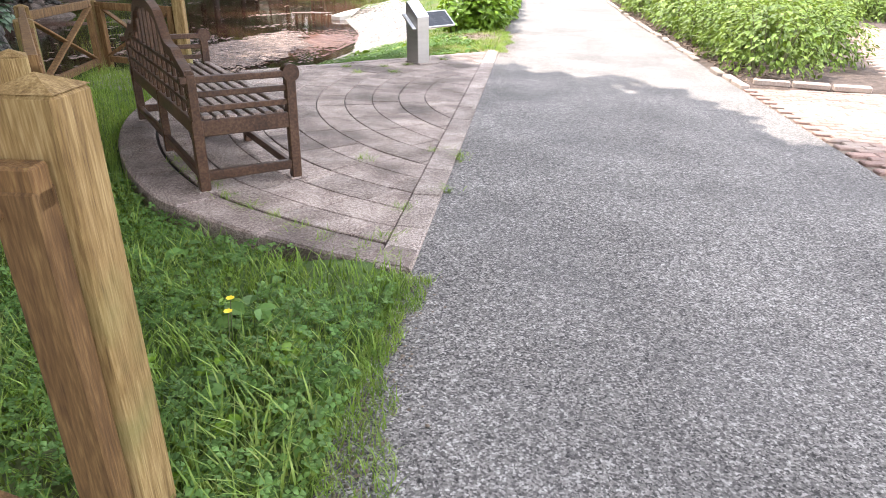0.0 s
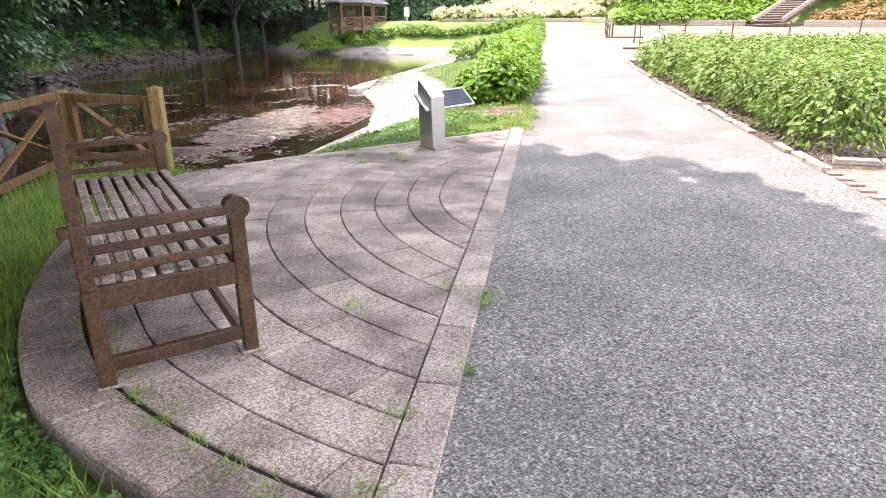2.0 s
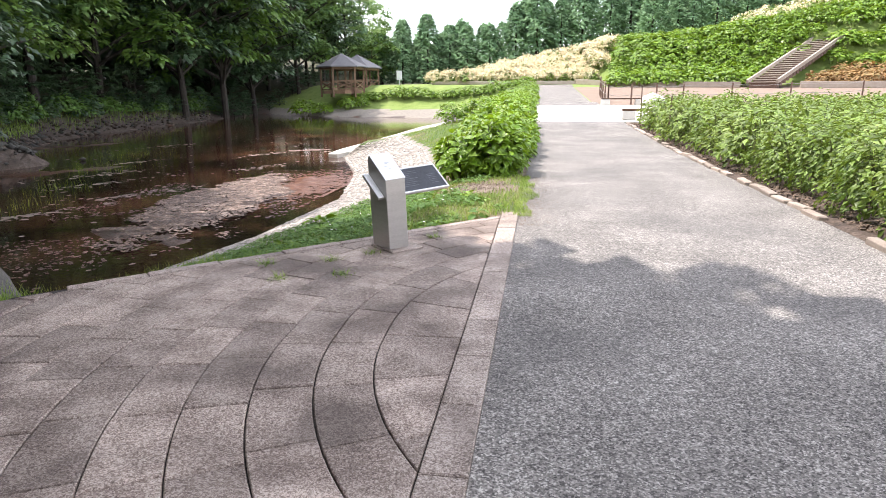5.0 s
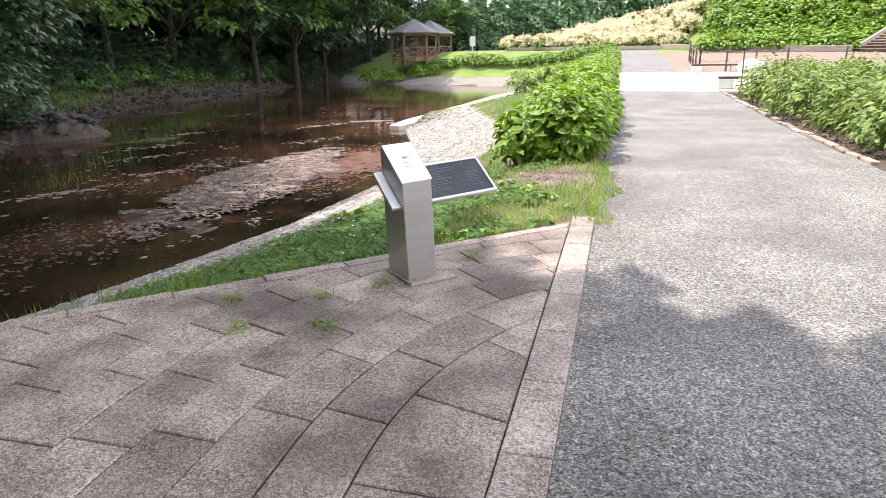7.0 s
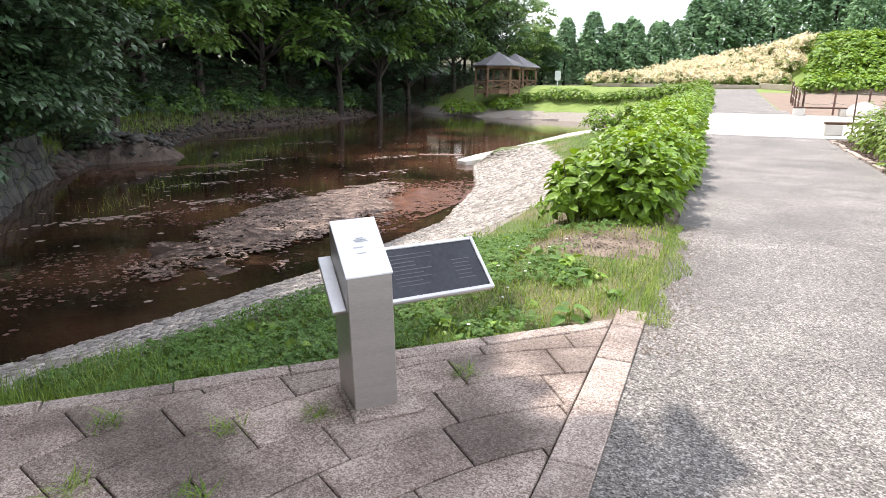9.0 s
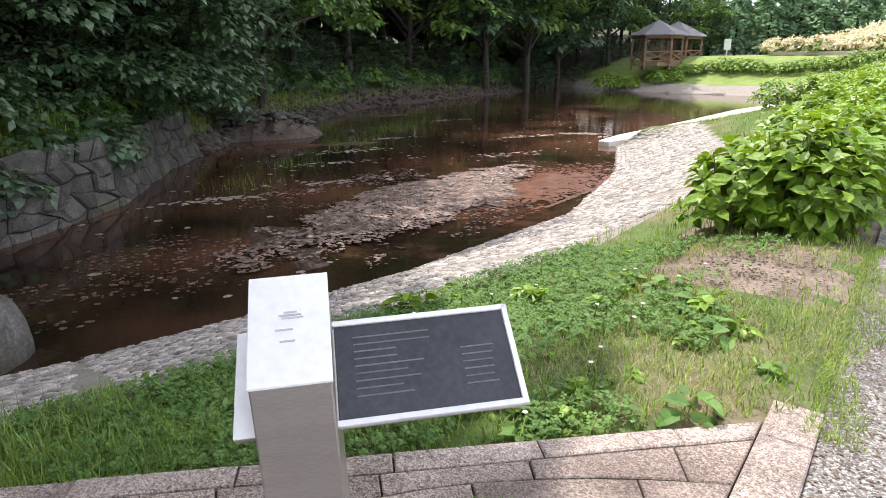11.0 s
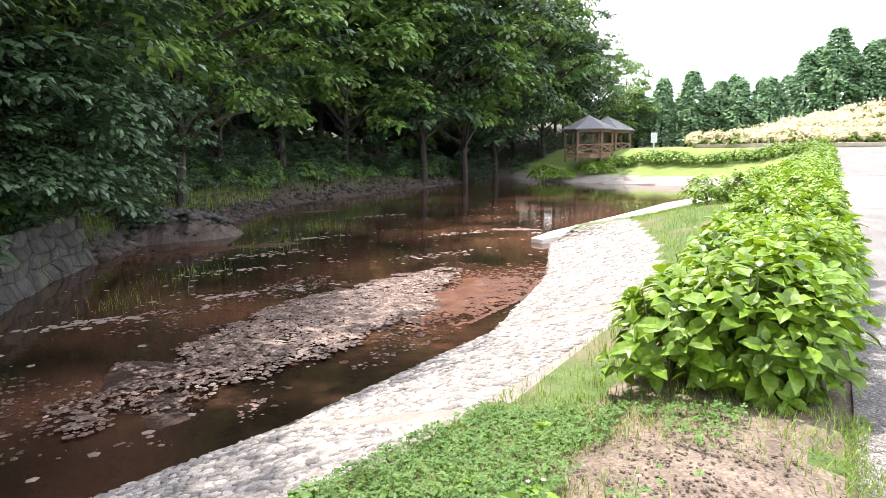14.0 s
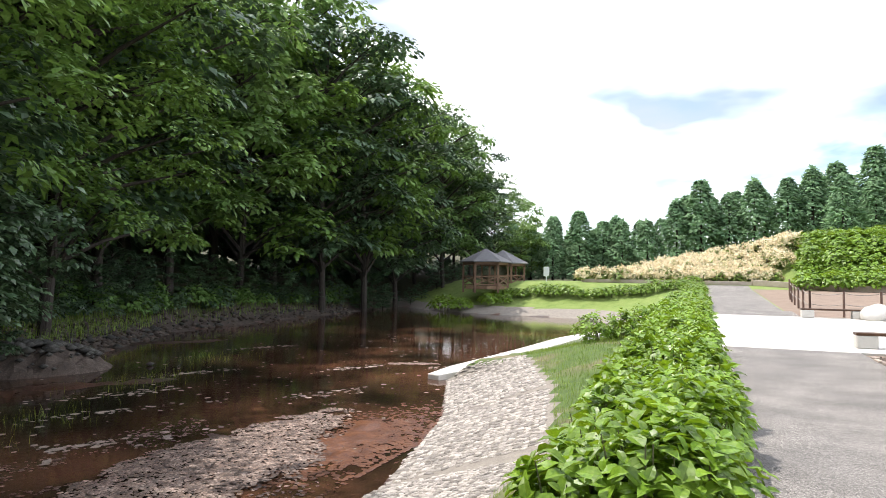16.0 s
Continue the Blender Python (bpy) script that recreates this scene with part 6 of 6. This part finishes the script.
# ---------------------------------------------------------------- grass, clover and weeds
BLADE_V = [(-0.022, 0, 0), (0.022, 0, 0), (-0.016, 0.12, 0.5), (0.016, 0.12, 0.5), (0, 0.4, 0.95)]
BLADE_F = [(0, 1, 3), (0, 3, 2), (2, 3, 4)]
CLOVER_V = [(0, 0, 0), (-0.3, 0.35, 0.1), (0.3, 0.35, 0.1), (0, 0.62, 0.05)]
CLOVER_F = [(0, 2, 1), (1, 2, 3)]


def turf_points(count, x0, x1, y0, y1, keep):
    x, y = rng.uniform(x0, x1, count), rng.uniform(y0, y1, count)
    ok = ~in_plaza(x, y, 0.02) & (x < -0.4) & keep(x, y)
    x, y = x[ok], y[ok]
    swell_up = np.array([noise.noise((a * 1.3, b * 1.3, 0)) for a, b in zip(x, y)])
    return np.stack([x, y, land(x, y) + np.where(x < -0.7, 0.03 * swell_up, 0)], 1)


def blades(name, pts, low, high, material, label, lie=(0.3, 1.6), broad=0.12):
    n = len(pts)
    a = rng.uniform(0, 6.28, n)
    fr = np.zeros((n, 3, 3))
    bend = rng.uniform(*lie, n)
    fr[:, 0, 0], fr[:, 1, 0] = np.cos(a), np.sin(a)
    fr[:, 0, 1], fr[:, 1, 1], fr[:, 2, 2] = -np.sin(a) * bend, np.cos(a) * bend, 1
    h = rng.uniform(low, high, n)
    w = broad / h
    fr[:, :, 0] *= np.clip(w, 0.6, 3)[:, None]
    v, f = scatter(BLADE_V, BLADE_F, pts, fr, h)
    return tagged(mesh_object(name, v, f, material), label, "grass", kind="stuff")


def clumpy(x, y, f=1.1, at=0.0):
    return np.array([noise.noise((a * f, b * f, 9)) for a, b in zip(x, y)]) > at


def above_stones(x, y):
    d, inside = pond_distances(x, y)
    return ((d["n"] > 2.1) | (terrace(x, y) > 0.4)) & ~inside & (d["w"] > 0.6)


def bare(x, y):
    """Turf thins out raggedly round the trodden patch of soil."""
    wob = np.array([noise.noise((a * 3.1, b * 3.1, 4)) for a, b in zip(np.ravel(x), np.ravel(y))])
    return np.hypot((x + 1.0) / 0.62, (y - 11.45) / 0.6) + 0.45 * wob + 0.25 * rng.normal(size=np.shape(x)) > 0.9


def clear_of_rim(x, y):
    return above_stones(x, y) & ~in_plaza(x, y, 0.05)


blades("grass", turf_points(46000, -5.2, -0.35, -0.3, 3.9, clear_of_rim), 0.03, 0.1, M_GRASS, "tufted green grass beside the path", (0.8, 3.2), 0.17)
blades("grass", turf_points(15000, -5.2, -0.45, -0.3, 3.9, lambda x, y: clear_of_rim(x, y) & clumpy(x, y, 2.3, 0.12)), 0.08, 0.17, M_GRASS, "taller tufts of green grass beside the path", (0.8, 2.6), 0.2)
blades("grass", turf_points(30000, -6.0, -2.2, 2.9, 8.5, above_stones), 0.07, 0.2, M_GRASS, "tall green grass behind the paving")
blades("grass", turf_points(42000, -5.6, -0.45, 6.5, 12.6, lambda x, y: above_stones(x, y) & bare(x, y)), 0.03, 0.085, M_GRASS, "short green grass by the stone bank", (0.6, 2.8), 0.14)
blades("grass", turf_points(5500, -4.2, -0.45, 6.8, 10.6, lambda x, y: above_stones(x, y) & ((x - FAR_A.x) * FAR_N.x + (y - FAR_A.y) * FAR_N.y < 0.4)), 0.05, 0.13, M_GRASS, "taller grass along the paving's edge", (0.8, 2.6))
blades("dry_grass", turf_points(17000, -2.0, -0.42, 9.4, 12.4, lambda x, y: clumpy(x, y, 1.1, -0.15) & bare(x, y)), 0.015, 0.045, M_STRAW, "dry straw-coloured grass", (1.5, 4.0), 0.07)
blades("grass", turf_points(26000, -5.4, -0.5, 12.6, 30, above_stones), 0.06, 0.14, M_GRASS, "green grass by the low wall")


def reflection_spots(cx, cy, n, spread):
    p = np.stack([cx + rng.normal(size=n) * spread, cy + rng.normal(size=n) * spread * 1.6, np.full(n, WATER_Z - 0.03)], 1)
    return p


# blades added on the water in place of green reflections of lit foliage
blades("water_weed", np.concatenate([reflection_spots(-11.6, 16.4, 130, 0.35), reflection_spots(-13.4, 20.2, 200, 0.55), reflection_spots(-10.4, 14.3, 90, 0.3), reflection_spots(-15.2, 24.5, 160, 0.6)]), 0.1, 0.32, M_GRASS, "thin green blades in the shallows imitating reflections of lit foliage")


def clover(pts, label):
    n = len(pts)
    a0 = rng.uniform(0, 6.28, n)
    tilt = np.array([0, 0, 1]) + 0.35 * rng.normal(size=(n, 3))
    V, F, base = [], [], 0
    size = rng.uniform(0.022, 0.042, n)
    p = pts + np.stack([np.zeros(n), np.zeros(n), rng.uniform(0.03, 0.08, n)], 1)
    for k in range(3):
        a = a0 + k * 2.094
        v, f = scatter(CLOVER_V, CLOVER_F, p, frames_from(tilt, toward=40 * np.stack([np.cos(a), np.sin(a), np.zeros(n)], 1)), size)
        V.append(v)
        F.append(f + base)
        base += len(v)
    tagged(mesh_object("clover", np.concatenate(V), np.concatenate(F), M_CLOVER), label, "clover", kind="stuff")


clover(turf_points(26000, -4.4, -0.9, 8.0, 12.2, lambda x, y: above_stones(x, y) & bare(x, y) & ((x < -1.5) | clumpy(x, y, 1.5))), "mat of green clover on the bank")
clover(turf_points(20000, -4.4, -0.42, -0.2, 3.6, lambda x, y: above_stones(x, y) & clumpy(x, y, 2.0, -0.12)), "patches of clover in the grass")


def broad_weeds(spots):
    kind = []
    for i in range(2):
        v, f = bush_mesh(400 + i, 0.07, 0.09, 13, 0.1, up=0.9, droop=0.0)
        ob = mesh_object("broadleaf_weed", v, f, (M_CLOVER, M_LEAF_BIG)[i])
        kind.append(tagged(ob, "low broad-leaved weed in the turf", "weed", "turf weeds", kind="stuff"))
    plant_out(kind, spots, scale=(0.6, 1.2), seed=16)


wr = random.Random(8)
weed_spots = [(-1.9, 10.4, 1.6), (-2.3, 9.6, 1.3), (-1.6, 10.9, 1.4), (-2.7, 10.2, 1.3)]
while len(weed_spots) < 170:
    x, y = wr.uniform(-4.2, -0.5), wr.choice([wr.uniform(0.4, 3.2), wr.uniform(8.2, 12.0)])
    if not bool(in_plaza(np.array([x]), np.array([y]), 0.05)[0]) and land_at(x, y) > -0.33 and math.hypot((x + 1.0) / 0.7, (y - 11.45) / 0.65) > 1:
        weed_spots.append((x, y, wr.uniform(0.5, 1.0)))
broad_weeds(weed_spots)


def flower(name, x, y, h, size, material, label):
    root = empty(name, pose(x, y, land_at(x, y)), label, "flower", "small flowers")
    bm = bmesh.new()
    tube(bm, [(0, 0, 0), (0.01, 0, h * 0.6), (0.015, 0, h)], [0.002, 0.002, 0.0015], 4)
    part("stalk", bm, M_STEM, root)
    bm = bmesh.new()
    for k in range(7):
        a = k * 0.9
        c = Vector((0.015, 0, h))
        d = Vector((math.cos(a), math.sin(a), 0.25)) * size
        s = Vector((-math.sin(a), math.cos(a), 0)) * size * 0.45
        vs = [bm.verts.new(q) for q in (c, c + d * 0.6 + s, c + d, c + d * 0.6 - s)]
        bm.faces.new(vs)
    part("petals", bm, material, root)


for x, y in ((-0.97, 1.72), (-0.93, 1.62), (-1.22, 1.5)):
    flower("yellow_flower", x, y, 0.2, 0.017, M_YELLOW, "small yellow flower in the grass")
for x, y in ((-2.95, 26.3), (-2.83, 26.45), (-3.02, 26.42), (-2.76, 26.3), (-2.88, 26.55)):
    flower("orange_flower", x, y, 0.26, 0.05, M_YELLOW, "orange-yellow flower by the round bushes")
for i in range(34):
    x, y = wr.uniform(-3.2, -1.2), wr.uniform(8.9, 11.2)
    if land_at(x, y) > -0.31 and not bool(in_plaza(np.array([x]), np.array([y]), 0.05)[0]):
        flower("clover_flower", x, y, wr.uniform(0.07, 0.12), 0.012, M_WHITE_PETAL, "small white clover flower")


def joint_weeds():
    """Tufts that grow from the paving's joints."""
    spots = [(PC[0] + 4.235 * math.cos(a), PC[1] + 4.235 * math.sin(a)) for a in np.linspace(radians(222), radians(250), 11)]
    spots += [(-0.585, 2.65), (-0.585, 3.05), (-0.585, 4.2), (-0.39, 3.4), (-0.385, 4.05), (-0.385, 4.15), (-1.55, 7.4), (-1.95, 7.25), (-1.1, 8.6), (-2.2, 7.6), (-1.75, 7.75), (-1.0, 3.9), (-1.5, 8.0)]
    for x, y in spots:
        n = 80 if y > 7 else 60
        p = np.stack([x + rng.normal(size=n) * 0.035, y + rng.normal(size=n) * 0.035, np.full(n, -0.015)], 1)
        a = rng.uniform(0, 6.28, n)
        fr = np.zeros((n, 3, 3))
        fr[:, 0, 0], fr[:, 1, 0] = np.cos(a) * 1.6, np.sin(a) * 1.6
        fr[:, 0, 1], fr[:, 1, 1], fr[:, 2, 2] = -np.sin(a) * 2.4, np.cos(a) * 2.4, 0.6
        v, f = scatter(BLADE_V, BLADE_F, p, fr, rng.uniform(0.03, 0.1 if y > 7 else 0.085, n))
        tagged(mesh_object("joint_weed", v, f, M_GRASS), "little tuft of weeds growing from a paving joint", "weed", "joint weeds", kind="stuff")


joint_weeds()


def edge_spill():
    """Grass that creeps over the asphalt's edge, and grit washed onto the path."""
    y = rng.uniform(-0.3, 2.25, 5200)
    y = np.concatenate([y, rng.uniform(9.6, 12.5, 3200)])
    reach = np.array([0.1 + 0.13 * noise.noise((b * 1.9, 0.5, 3)) + 0.05 * noise.noise((b * 7, 0.5, 8)) for b in y])
    x = -0.45 + np.clip(reach, 0.01, 0.3) * rng.random(len(y)) ** 1.3 * 1.4
    blades("grass", np.stack([x, y, np.full(len(y), -0.005)], 1), 0.015, 0.05, M_GRASS, "short grass creeping over the asphalt edge", (1.0, 3.0), 0.09)
    lumps("path_grit", 2600, lambda: (-0.42 + abs(rng.normal()) * 0.17, rng.uniform(9.2, 12.6), -0.009), 0.0055, M_SOIL, "brown soil grit washed over the path edge", "grit", 0.5)
    lumps("path_grit", 900, lambda: (-0.42 + abs(rng.normal()) * 0.08, rng.uniform(-0.2, 2.3), -0.009), 0.006, M_SOIL, "dark crumbs of earth along the asphalt edge", "grit", 0.5)
    def crumb():
        x, y = -1.0 + rng.normal() * 0.36, 11.45 + rng.normal() * 0.34
        return x, y, land_at(x, y) + 0.01
    lumps("soil_crumbs", 1100, crumb, 0.008, M_SOIL, "loose crumbs of dry trodden soil", "soil", 0.6)


edge_spill()


def bank_grass():
    """Tall grass on the wooded bank and the top of the rubble wall."""
    p = np.array([on_left_bank(2.6) for _ in range(9000)])
    keep = p[:, 2] > -0.72
    blades("bank_grass", p[keep], 0.25, 0.6, M_GRASS, "tall grass along the foot of the wood", (0.3, 1.2), 0.3)
    s = rng.random(6500)
    wall = np.array([(-9.0, 8.3), (-9.7, 10.3), (-10.9, 12.2), (-13.7, 14.7)])
    x = np.interp(s * 3, [0, 1, 2, 3], wall[:, 0]) - 0.3 - 1.1 * rng.random(len(s))
    y = np.interp(s * 3, [0, 1, 2, 3], wall[:, 1]) + 0.3 * rng.random(len(s))
    blades("bank_grass", np.stack([x, y, land(x, y)], 1), 0.25, 0.75, M_GRASS, "long grass on top of the rubble wall", (0.3, 1.4), 0.25)


bank_grass()
